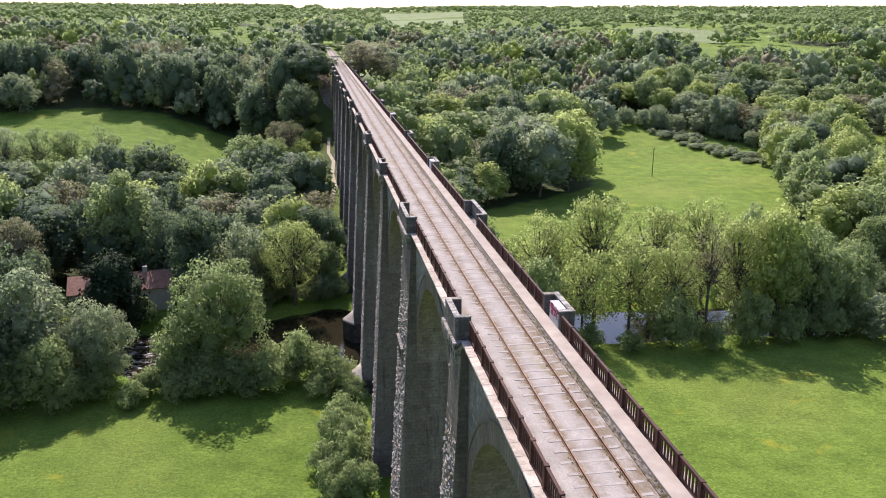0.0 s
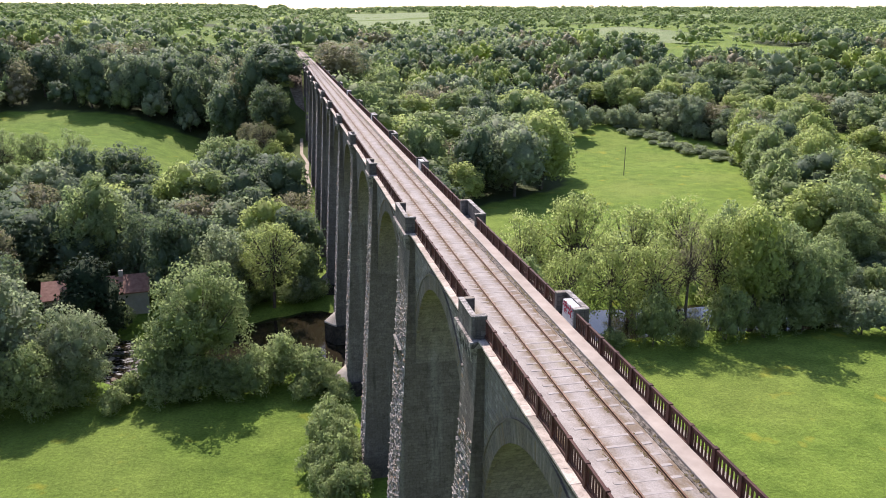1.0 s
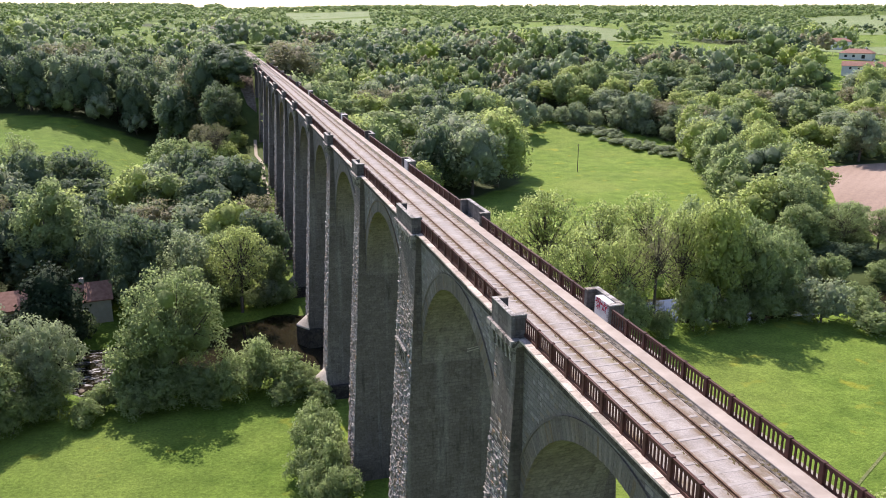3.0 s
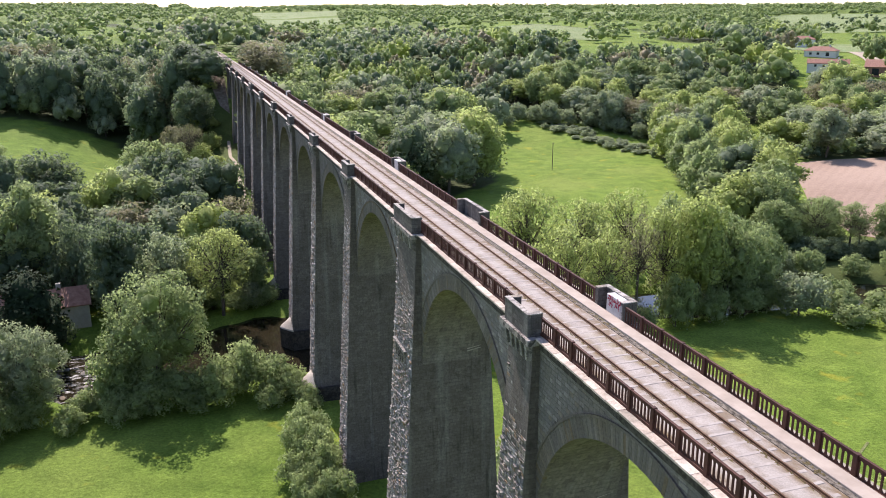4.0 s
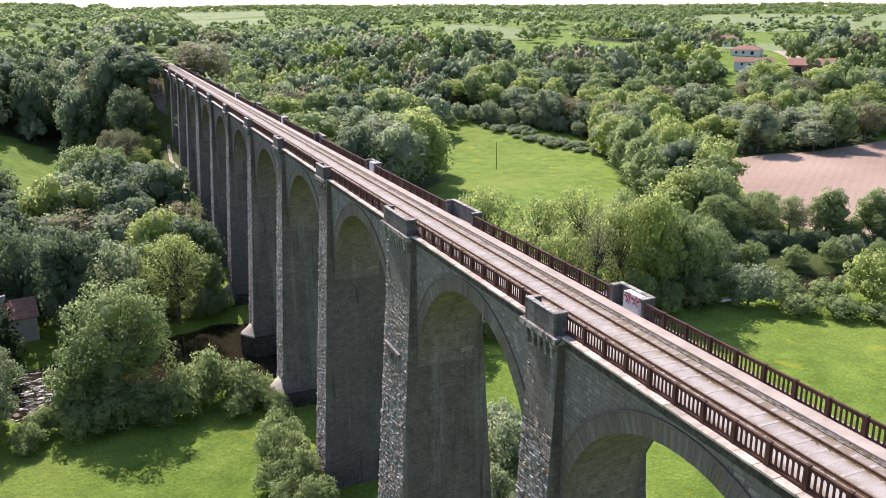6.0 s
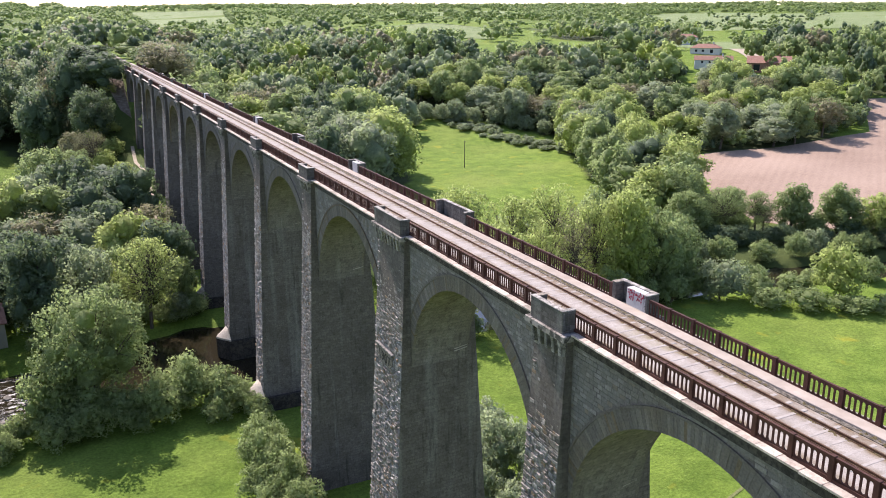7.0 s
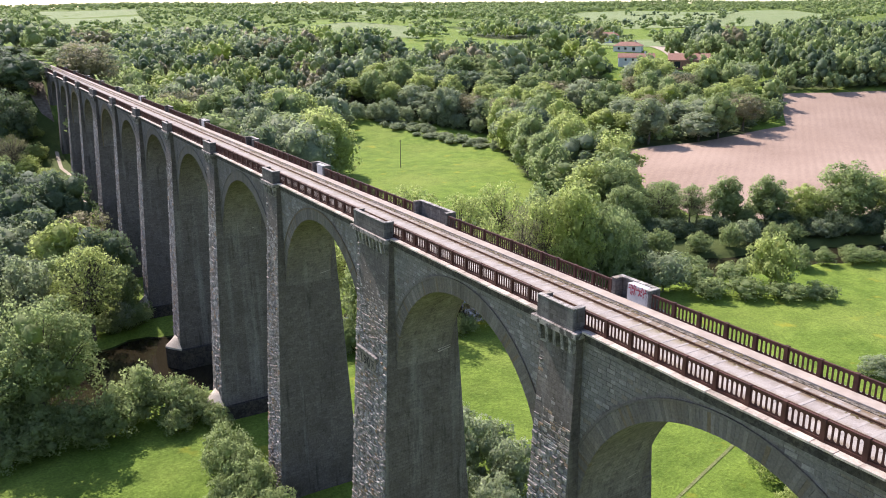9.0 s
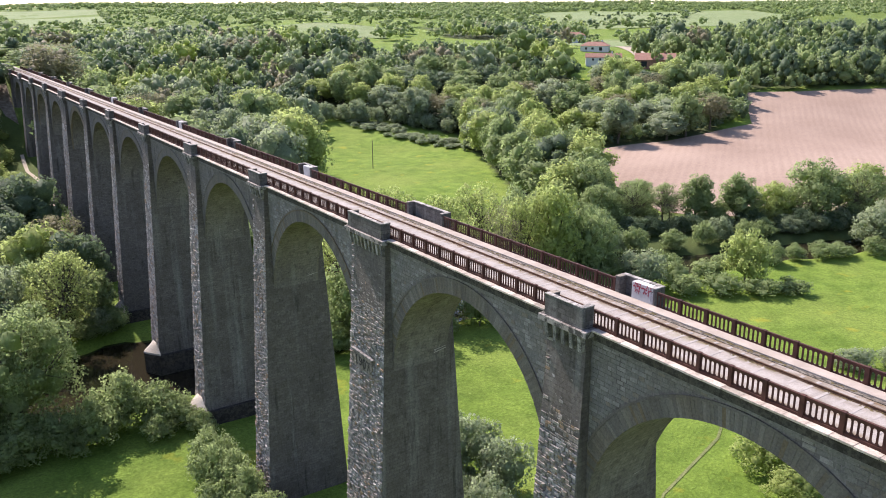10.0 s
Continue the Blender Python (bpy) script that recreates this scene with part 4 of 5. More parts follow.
def plant(x, y, height, radius, shape="oak", leaf="leaf_mid", label="", group="trees in the valley", category="tree", name="tree"):
    """A tree with trunk and crown on the land; radius in metres."""
    seeds = 3
    key = (shape, leaf, TREES[0] % seeds)
    if key not in VARIANTS:
        VARIANTS[key] = tree_meshes(shape, leaf, hash_of(key))
    crown, trunk = VARIANTS[key]
    TREES[0] += 1
    r = random.Random(TREES[0] * 7 + 1)
    cr = SHAPES[shape][2] * 0.98
    ob = thing(name, label or LABELS[leaf], category, group=group)
    ob.matrix_basis = Matrix.LocRotScale((x, y, ground_z(x, y) - 0.1), Euler((0, 0, r.uniform(0, 6.28))), (radius / cr, radius / cr, height / 10.0))
    part("trunk", trunk, None, ob)
    part("crown", crown, None, ob)
    return ob


def hash_of(key):
    return sum(ord(c) * (i + 3) for i, c in enumerate(key[0] + key[1])) * 7 + key[2] * 131


def inside(x, y, poly):
    hit = False
    for (x0, y0), (x1, y1) in zip(poly, poly[1:] + poly[:1]):
        if (y0 > y) != (y1 > y) and x < (x1 - x0) * (y - y0) / (y1 - y0) + x0:
            hit = not hit
    return hit


# single trees on the left of the viaduct
for row in (
    (-26, 80, 17.5, 8.0, "big_oak", "leaf_mid"), (-14.5, 77, 7.2, 4.4, "bush", "leaf_mid"), (-9.5, 74.5, 5.6, 4.0, "bush", "leaf_mid"), (-18.5, 74, 6.6, 4.0, "bush", "leaf_mid"), (-32, 77, 9, 4.6, "bush", "leaf_mid"),
    (-54, 80, 17, 6.8, "tall", "leaf_grey"), (-44, 79, 12.5, 5.6, "big_oak", "leaf_grey"), (-60, 71, 13, 6, "oak", "leaf_mid"), (-65, 84, 16, 6.5, "big_oak", "leaf_grey"), (-49, 73, 10, 4.6, "oak", "leaf_mid"),
    (-46.0, 100, 17, 7.0, "cone", "leaf_dark"), (-50, 127, 22, 7.0, "tall", "leaf_mid"), (-33, 109.5, 19, 5.8, "tall", "leaf_deep"),
    (-25, 114, 14.5, 6.0, "oak", "leaf_grey"), (-15.5, 111.5, 15.5, 6.0, "open", "leaf_bright"), (-19, 120, 13, 5.0, "oak", "leaf_mid"), (-20, 113, 10, 3.0, "open", "leaf_bright"),
    (-62, 101, 17, 6.5, "oak", "leaf_deep"), (-68, 120, 16, 6.0, "oak", "leaf_bare"), (-72, 94, 16, 7, "oak", "leaf_deep"), (-9.5, 118, 10, 3.6, "oak", "leaf_mid"), (-40, 122, 16, 6, "oak", "leaf_deep"),
):
    plant(row[0], row[1], row[2] * 1.14, row[3] * 0.96, *row[4:])
for row in ((-28, 74.5, 7, 4.6), (-23, 75, 6.5, 4.0), (-36, 76, 4.5, 2.6), (-44, 75, 6, 3.6), (-54, 73, 7, 4.2), (-61, 70, 7, 4.4), (-7, 72.5, 4.0, 3.0), (15, 89, 6, 3.4), (10, 86, 4.5, 2.8), (19, 86, 6, 3.6), (24, 88, 7, 3.8), (29, 86, 5.5, 3.2), (34, 82, 4.5, 3.0), (-8, 114.5, 4.5, 3.0), (-12.5, 114, 4, 2.8), (-17.5, 115, 4.5, 3.0), (-6, 118, 4, 2.6), (-23, 110, 4, 2.6)):
    plant(*row, "bush", "leaf_mid", "leafy green bush on the river bank", "bushes on the river bank", "bush", "bush")
for row in ((-8.8, 56, 5.5, 3.0), (-7.4, 51, 6.0, 2.8), (-8.6, 43.5, 3.6, 2.4), (-10.5, 50, 4.0, 2.6)):
    plant(*row, "bush", "leaf_mid", "fresh green leafy bush beside the pier foot", "bushes by the piers", "bush", "bush")
for row in ((-7.6, 58, 6.5, 3.2), (-8.4, 53.5, 6.5, 3.3), (-7.6, 48.5, 6.0, 3.0), (-6.6, 44, 5.0, 2.6), (-9.5, 46, 4.2, 2.4), (-11, 71, 3.6, 2.6), (-6, 69.5, 3.2, 2.2)):
    plant(*row, "bush", "leaf_mid", "pale green leafy bush beside the pier foot", "bushes by the piers", "bush", "bush")
for row in ((86, 31, 3.6, 3.4), (91.5, 27.5, 3.2, 3.0), (16, 41, 9, 4.2), (19, 35, 7.5, 3.6), (14, 31, 6, 3.2), (11, 36, 6, 3.0), (22, 44, 5.0, 3.0), (20, 50, 6, 3.6)):
    plant(*row, "bush", "leaf_grey", "pale green leafy bush on the meadow", "bushes on the meadow", "bush", "bush")

for row in ((49, 20.5, 6.5, 4.4), (55, 16.5, 6.5, 4.2), (46, 15, 4.5, 3.4)):
    plant(*row, "bush", "leaf_bright", "bright yellow-green leafy bush on the meadow", "bushes on the meadow", "bush", "bush")

# the belt along the river on the right
for row in (
    (17, 97, 15, 5.5, "oak", "leaf_mid"), (25, 84, 14, 5.2, "oak", "leaf_mid"), (31, 100, 18, 5.8, "open", "leaf_bright"), (42, 101, 21, 7.0, "open", "leaf_bright"),
    (34, 85, 15, 4.4, "open", "leaf_bright"), (43, 86, 17, 5.4, "open", "leaf_bright"), (53, 101, 18, 6.0, "open", "leaf_bright"), (56, 84, 17, 4.6, "bare", "leaf_bare"),
    (50, 85, 16, 5.0, "open", "leaf_bright"), (63, 86, 19.5, 5.4, "open", "leaf_bright"), (69, 84, 20, 5.4, "tall", "leaf_bright"), (76, 86, 18, 6.0, "oak", "leaf_mid"),
    (82, 87, 15, 5.4, "oak", "leaf_mid"), (64, 102, 17, 6.0, "open", "leaf_bright"), (75, 101, 16, 6.0, "oak", "leaf_mid"), (24, 103, 13, 5.0, "open", "leaf_bright"),
    (48, 79.5, 9, 4.0, "bush", "leaf_mid"), (62, 79.5, 8, 4.0, "bush", "leaf_mid"), (36, 108, 12, 5.5, "open", "leaf_bright"), (58, 110, 11, 5.5, "open", "leaf_grey"),
    (70, 112, 10, 5.0, "open", "leaf_bright"), (85, 100, 13, 5.0, "oak", "leaf_mid"), (92, 96, 12, 5.0, "oak", "leaf_mid"),
):
    plant(row[0], row[1], row[2] * 1.24, row[3] * 1.04, *row[4:], group="trees along the river")
plant(87, 77, 9.0, 5.4, "bush", "leaf_grey", "round grey-green bush beside the river", "bushes on the meadow", "bush", "bush")
plant(108, 68, 11.5, 5.6, "bush", "leaf_bright", "bright green rounded young tree on the meadow", "bushes on the meadow")
plant(97, 80, 6, 4.0, "bush", "leaf_mid", "", "bushes on the meadow", "bush", "bush")
# hedge between river and ploughed field
for row in (
    (117, 124, 18, 7.0, "oak", "leaf_mid"), (112, 115, 13, 5.5, "oak", "leaf_mid"), (122, 113, 13, 5.0, "open", "leaf_mid"), (129, 109, 12, 4.6, "open", "leaf_mid"),
    (128, 118, 12, 5.5, "oak", "leaf_mid"), (136, 104, 14.5, 4.6, "tall", "leaf_mid"), (133, 110, 8, 3.5, "bare", "leaf_bare"), (145, 98, 14.5, 5.4, "tall", "leaf_mid"),
    (154, 93, 12, 5.0, "oak", "leaf_bright"), (163, 87, 18, 8.5, "oak", "leaf_mid"), (178, 84, 16, 7.5, "oak", "leaf_bright"), (170, 80, 15, 6.5, "open", "leaf_mid"),
    (188, 74, 14, 6.0, "open", "leaf_bright"), (156, 66, 13, 6.0, "oak", "leaf_grey"), (200, 68, 14, 6.5, "oak", "leaf_mid"), (215, 62, 14, 6.5, "oak", "leaf_mid"),
    (140, 101, 7, 4.0, "bush", "leaf_mid"), (150, 95, 6, 4.0, "bush", "leaf_mid"), (126, 112, 6, 4.0, "bush", "leaf_mid"), (117, 116, 6, 4.0, "bush", "leaf_mid"), (158, 92, 6, 4.0, "bush", "leaf_mid"),
):
    plant(*row, group="hedge trees by the ploughed field")
for row in ((92, 70, 3.0, 4.2), (98, 66, 3.2, 4.5), (104, 61, 2.6, 4.2), (95, 75, 3.6, 4.0), (102, 73, 3.8, 4.2), (110, 58, 2.0, 3.6), (116, 79, 4, 4), (124, 75, 4, 4)):
    plant(row[0], row[1], row[2] + 1.2, row[3], "low", "leaf_mid", "low spreading bramble thicket at the meadow's edge", "bramble thickets", "bramble", "bramble_thicket")
for row in tuple((131 + 0.52 * k + (k * 37 % 11) * 0.95, 317 - 1.9 * k + (k * 23 % 7) * 1.1, 0.6 + (k * 7 % 9) * 0.24, 1.7 + (k * 5 % 6) * 0.5) for k in range(44)):
    plant(row[0], row[1], row[2] + 0.9, row[3], "low", "leaf_grey", "low spreading bramble thicket at the meadow's edge", "bramble thickets", "bramble", "bramble_thicket")
for row in ((142, 303, 11, 5.5), (149, 298, 8, 4.2), (156, 290, 9, 4.8), (130, 312, 9, 4.8), (122, 306, 7.5, 4.2), (163, 276, 8, 4.2), (137, 309, 8, 4.4), (160, 283, 7, 3.8), (167, 266, 7.5, 4)):
    plant(*row, "bush", "leaf_grey", "round pale willow bush behind the meadow", "bushes on the meadow", "bush", "bush")
for row in ((-33, 108, 4.5, 2.6), (-22, 109, 3.5, 2.2), (-52, 88, 6, 3.5), (-46, 84, 5, 3.0), (-31, 73, 5, 3.4), (-21, 73, 4.5, 3.2), (-38, 72, 4, 2.4), (-47, 72, 7, 3.6)):
    plant(*row, "bush", "leaf_mid", "leafy green bush on the river bank", "bushes on the river bank", "bush", "bush")
for row in ((28, 80, 4, 2.8), (41, 79.5, 4, 2.6), (55, 79, 5, 2.8), (69, 79, 7, 3.4), (77, 80, 7, 3.8), (83, 81, 7, 3.6), (20, 83, 6, 3.4), (14, 84, 5, 3)):
    plant(*row, "bush", "leaf_mid", "leafy green bush on the river bank", "bushes on the river bank", "bush", "bush")

rb = random.Random(77)
for k in range(16):
    u = k / 15
    plant(113 + 56 * u + rb.uniform(-2, 2), 109 - 30 * u + rb.uniform(-2.5, 2.5), rb.uniform(3.5, 7), rb.uniform(3.0, 4.4), "bush", "leaf_deep", "dark green thicket at the foot of the hedge", "thickets below the hedge", "bush", "bush")
for x in list(range(94, 214, 7)) + list(range(-66, -42, 7)) + list(range(-30, -4, 9)):
    for s in (-1, 1):
        if s < 0 and (86 < x < 118 or -45 < x < 0) or abs(x) < 9:
            continue
        w = float(np.interp(x, RIVER_X, RIVER_W)) + 3.5
        plant(x + rb.uniform(-2, 2), river_y(x) + s * (w + rb.uniform(-0.5, 2.0)), rb.uniform(3.5, 6.5), rb.uniform(2.6, 3.8), "bush", rb.choice(("leaf_mid", "leaf_mid", "leaf_grey")),
              "leafy green bush on the river bank", "bushes on the river bank", "bush", "bush")

# woods that are made of single trees: zone, spacing, height, share of bright crowns
NEAR_WOODS = (
    ([(-105, 122), (-9, 124), (-10, 160), (-17, 196), (-30, 192), (-46, 184), (-62, 180), (-105, 190)], 10.0, 16.0, 0.05),
    ([(-170, 302), (-102, 321), (-48, 306), (-30, 268), (-10, 262), (-7.5, 300), (-7.5, 350), (-60, 362), (-180, 350)], 11.5, 21.0, 0.04),
    ([(8, 205), (60, 198), (82, 215), (90, 262), (108, 310), (60, 330), (8, 345)], 14.5, 22.0, 0.14),
    ([(9, 118), (22, 122), (30, 180), (60, 198), (8, 205)], 10.5, 13.0, 0.3),
    ([(112, 128), (124, 126), (142, 150), (166, 200), (196, 240), (196, 262), (160, 240), (150, 215), (126, 170)], 10.5, 18.0, 0.35),
    ([(172, 250), (200, 262), (240, 262), (210, 345), (135, 352), (146, 325)], 12.5, 16.0, 0.25),
    ([(200, 200), (258, 192), (322, 248), (280, 285), (240, 262), (205, 240)], 12.0, 16.0, 0.2),
)
# trees that stand out round the small field
for row in ((-15.7, 246, 17.5, 7.0, "oak", "leaf_deep"), (-31.2, 210, 19, 8.5, "oak", "leaf_mid"), (-18, 226, 14, 5.0, "bare", "leaf_bare"), (-53.9, 190, 18, 8.5, "oak", "leaf_deep"), (-87, 199, 17, 6.5, "open", "leaf_mid"),
            (-79, 201, 16, 5.5, "open", "leaf_mid"), (-69.7, 202, 16.5, 6.0, "open", "leaf_mid"), (-97, 204, 16, 6.0, "open", "leaf_grey"), (-125, 304, 16, 8.0, "oak", "leaf_grey"), (-50, 141, 18, 7.0, "oak", "leaf_grey"), (-34.6, 198, 14, 6.5, "oak", "leaf_mid"),
            (-23, 214, 13, 5.5, "oak", "leaf_mid"), (-22, 236, 13, 5.0, "oak", "leaf_bare"), (-40, 204, 12, 5.5, "oak", "leaf_mid"), (-61, 199, 13, 5.5, "oak", "leaf_mid")):
    plant(*row, group="trees round the small field")
rng = random.Random(21)
planted = []
for poly, gap, tall, bright in NEAR_WOODS:
    x0, x1 = min(p[0] for p in poly), max(p[0] for p in poly)
    y0, y1 = min(p[1] for p in poly), max(p[1] for p in poly)
    tries = int((x1 - x0) * (y1 - y0) / gap / gap * 6)
    for _ in range(tries):
        x, y = rng.uniform(x0, x1), rng.uniform(y0, y1)
        if abs(x) < 8.5 or not inside(x, y, poly) or any((x - a) ** 2 + (y - b) ** 2 < gap * gap * 0.62 for a, b in planted):
            continue
        planted.append((x, y))
        h = tall * rng.uniform(0.72, 1.18)
        if x < -7 and y > 225:
            # lower growth on the hill beside the line, tall trees below it
            h = min(24.0, max(7.0, (-7.0 if y < 262 else 5.0) - ground_z(x, y) + rng.uniform(-4, 4)))
        elif 0 < x < 40 and y > 225:
            h = min(h, max(7.0, 8.0 - ground_z(x, y) + rng.uniform(-3, 3)))
        u = rng.random()
        leaf = "leaf_bright" if u < bright else ("leaf_bare" if u > 0.93 else ("leaf_grey" if u > 0.78 else "leaf_mid"))
        # dark leaf colour on these wood edges also stands for their shade
        if leaf == "leaf_mid" and rng.random() < (1.0 if x < 0 and y > 225 else (0.85 if x < 0 else (0.5 if x < 110 and y > 195 else 0.25))):
            leaf = "leaf_deep"
        plant(x, y, h, gap * rng.uniform(0.56, 0.76), rng.choice(("wood_oak", "wood_oak", "wood_tall")) if leaf != "leaf_bare" else "wood_open", leaf, group="woodland trees")

# ---- far woods and hedgerows ----
SCRUB = [(112, 312), (148, 236), (172, 250), (146, 325), (128, 340)]
FIELDS = [PLOUGHED, LEFT_FIELD, SCRUB] + PASTURES
YARDS = ((403, 443, 30), (335, 350, 26), (306, 313, 24), (329, 295, 22), (350, 335, 26), (385, 405, 26), (318, 330, 22), (298, 300, 16), (470, 548, 22), (388, 425, 26), (372, 408, 22), (322, 335, 24), (296, 302, 18), (318, 286, 16), (360, 372, 24))
rs = np.random.RandomState(5)
lots = {"leaf_mid": [], "leaf_deep": [], "leaf_bright": [], "leaf_bare": [], "leaf_grey": []}


PROTO = {}


def far_crown(level, seed):
    """A light crown one metre in radius and two high, for trees seen from far off."""
    if (level, seed) not in PROTO:
        r1 = np.random.RandomState(900 + seed * 10 + level)
        lobes, clumps, leaves, size = ((9, 34, 440, 0.137), (7, 18, 190, 0.18), (4, 8, 44, 0.3))[level]
        blobs, big = lobed_crown(r1, 1.0, 0.98, 1.0, lobes, clumps, (0.21, 0.26, 0.36)[level], False, -0.6)
        PROTO[(level, seed)] = (leaf_cloud(r1, blobs, leaves * 2 // 3, size, 0.42, 0.14), leaf_cloud(r1, big, leaves // 3, size, 0.3, 0.14), blob_core(r1, big, 0.84))
    return PROTO[(level, seed)]


def far_tree(x, y, h, r, leaf, fine):
    """Adds one distant tree to the joined woods."""
    level = 0 if fine > 100 else (1 if fine > 60 else 2)
    a = rs.uniform(0, 6.283)
    turn = np.array([[math.cos(a), -math.sin(a), 0], [math.sin(a), math.cos(a), 0], [0, 0, 1]])
    for v, f, nn in far_crown(level, int(rs.randint(6))):
        lots[leaf].append(((v @ turn.T) * np.array([r, r, h / 2.0]) + np.array([x, y, ground_z(x, y) - 0.3]), f, nn @ turn.T))


def wedge(x, y, margin=6):
    a = math.degrees(math.atan2(x + 15, y + 38))
    return -22 - margin < a < 63 + margin


cells = {}


def room_for(x, y, r):
    """True where no planted far tree stands closer than about the radius."""
    i, j = int(x // 12), int(y // 12)
    for a in range(i - 1, i + 2):
        for b in range(j - 1, j + 2):
            if any((x - p) ** 2 + (y - q) ** 2 < (0.62 * (r + w)) ** 2 for p, q, w in cells.get((a, b), ())):
                return False
    cells.setdefault((i, j), []).append((x, y, r))
    return True


for _ in range(16000):
    x, y = rs.uniform(-280, 640), rs.uniform(298, 735)
    d = math.hypot(x, y)
    if not wedge(x, y) or d > 720 or abs(x) < 7.5 and y < 470:
        continue
    if any(inside(x, y, f) for f in FIELDS) or any(inside(x, y, w[0]) for w in NEAR_WOODS) or any(math.hypot(x - a, y - b) < c for a, b, c in YARDS):
        continue
    n = noise.noise((x * 0.008, y * 0.008, 7.0))
    if d > 430 and n < -0.05 or x > 225 and d > 545 and n < 0.3:
        continue
    r = 3.6 + 6.4 * rs.random_sample() ** 1.3
    if not room_for(x, y, r):
        continue
    u = 0.5 + 0.75 * noise.noise((x * 0.02, y * 0.02, 4.0)) + rs.uniform(-0.3, 0.3)
    leaf = "leaf_bright" if u < 0.16 else ("leaf_mid" if u < 0.44 else ("leaf_deep" if u < 0.72 else ("leaf_grey" if u < 0.88 else "leaf_bare")))
    far_tree(x, y, 6.0 + r * rs.uniform(0.9, 1.5), r, leaf, 120 if d < 370 else (70 if d < 580 else 30))
# the dark wood behind the ploughed field
WOOD_BACK = [(328, 237), (388, 194), (566, 112), (760, 150), (700, 330), (440, 340)]
for _ in range(520):
    x, y = rs.uniform(335, 760), rs.uniform(120, 340)
    if inside(x, y, WOOD_BACK) and not any(math.hypot(x - a, y - b) < c for a, b, c in YARDS):
        far_tree(x, y, rs.uniform(12, 19), rs.uniform(5.5, 8.0), "leaf_deep" if rs.random_sample() < 0.6 else "leaf_mid", 80)
# scrub along the ploughed field's far and left edges
for (xa, ya), (xb, yb), n in (((193, 206), (230, 199), 9), ((230, 199), (284, 197), 12), ((284, 197), (327, 234), 12), ((327, 234), (388, 193), 16), ((388, 193), (560, 113), 34)):
    for k in range(n):
        u = (k + rs.random_sample()) / n
        far_tree(xa + (xb - xa) * u + rs.uniform(-1, 1), ya + (yb - ya) * u + 2.5 + rs.uniform(-1, 2.5), rs.uniform(4, 9), rs.uniform(3.2, 4.8), "leaf_deep" if k % 2 else "leaf_mid", 90)
# woods on the left flank and right flank, nearer than 300
for _ in range(900):
    x, y = rs.uniform(-330, 420), rs.uniform(60, 320)
    if not wedge(x, y) or (x > -105 and x < 300) or any(inside(x, y, f) for f in FIELDS) or math.hypot(x, y) < 120:
        continue
    far_tree(x, y, rs.uniform(10, 16), rs.uniform(4.5, 6.5), "leaf_mid", 90)
# hedges round the far pastures
for poly in PASTURES:
    for (xa, ya), (xb, yb) in zip(poly, poly[1:] + poly[:1]):
        d = math.hypot(xb - xa, yb - ya)
        for k in range(int(d / 11)):
            u = rs.random_sample()
            x, y = xa + (xb - xa) * u + rs.uniform(-2, 2), ya + (yb - ya) * u + rs.uniform(-2, 2)
            if wedge(x, y):
                far_tree(x, y, rs.uniform(4, 11), rs.uniform(4, 7), "leaf_mid", 40)
for (xa, ya), (xb, yb), n in (((539, 606), (760, 640), 30), ((760, 640), (900, 760), 16), ((620, 560), (640, 800), 18), ((760, 800), (1100, 900), 26), ((480, 700), (620, 800), 20)):
    for k in range(n):
        u = (k + rs.random_sample()) / n
        far_tree(xa + (xb - xa) * u, ya + (yb - ya) * u + rs.uniform(-2, 2), rs.uniform(3, 5) if k % 5 else rs.uniform(8, 12), rs.uniform(3, 5) if k % 5 else 6, "leaf_deep" if k % 2 else "leaf_mid", 50)
# hedgerows over the far hills
for j in range(46):
    for i in range(60):
        cx, cy = -900 + i * 62, 560 + j * 62
        for k in range(3):
            along = rs.uniform(0, 62)
            x, y = (cx + along, cy + rs.uniform(-4, 4)) if (i * 7 + j * 3 + k) % 3 else (cx + rs.uniform(-4, 4), cy + along)
            d = math.hypot(x, y)
            if d < 600 or d > 3000 or not wedge(x, y) or any(inside(x, y, f) for f in FIELDS):
                continue
            far_tree(x, y, rs.uniform(8, 14), rs.uniform(6, 11), "leaf_mid", 30)
for leaf, pieces in lots.items():
    ob = part("far_woods", join_mesh("far_woods", pieces, M[leaf]), None, None)
    tagged(ob, "distant green woods and hedgerows over the hills", "woodland", "", "stuff")

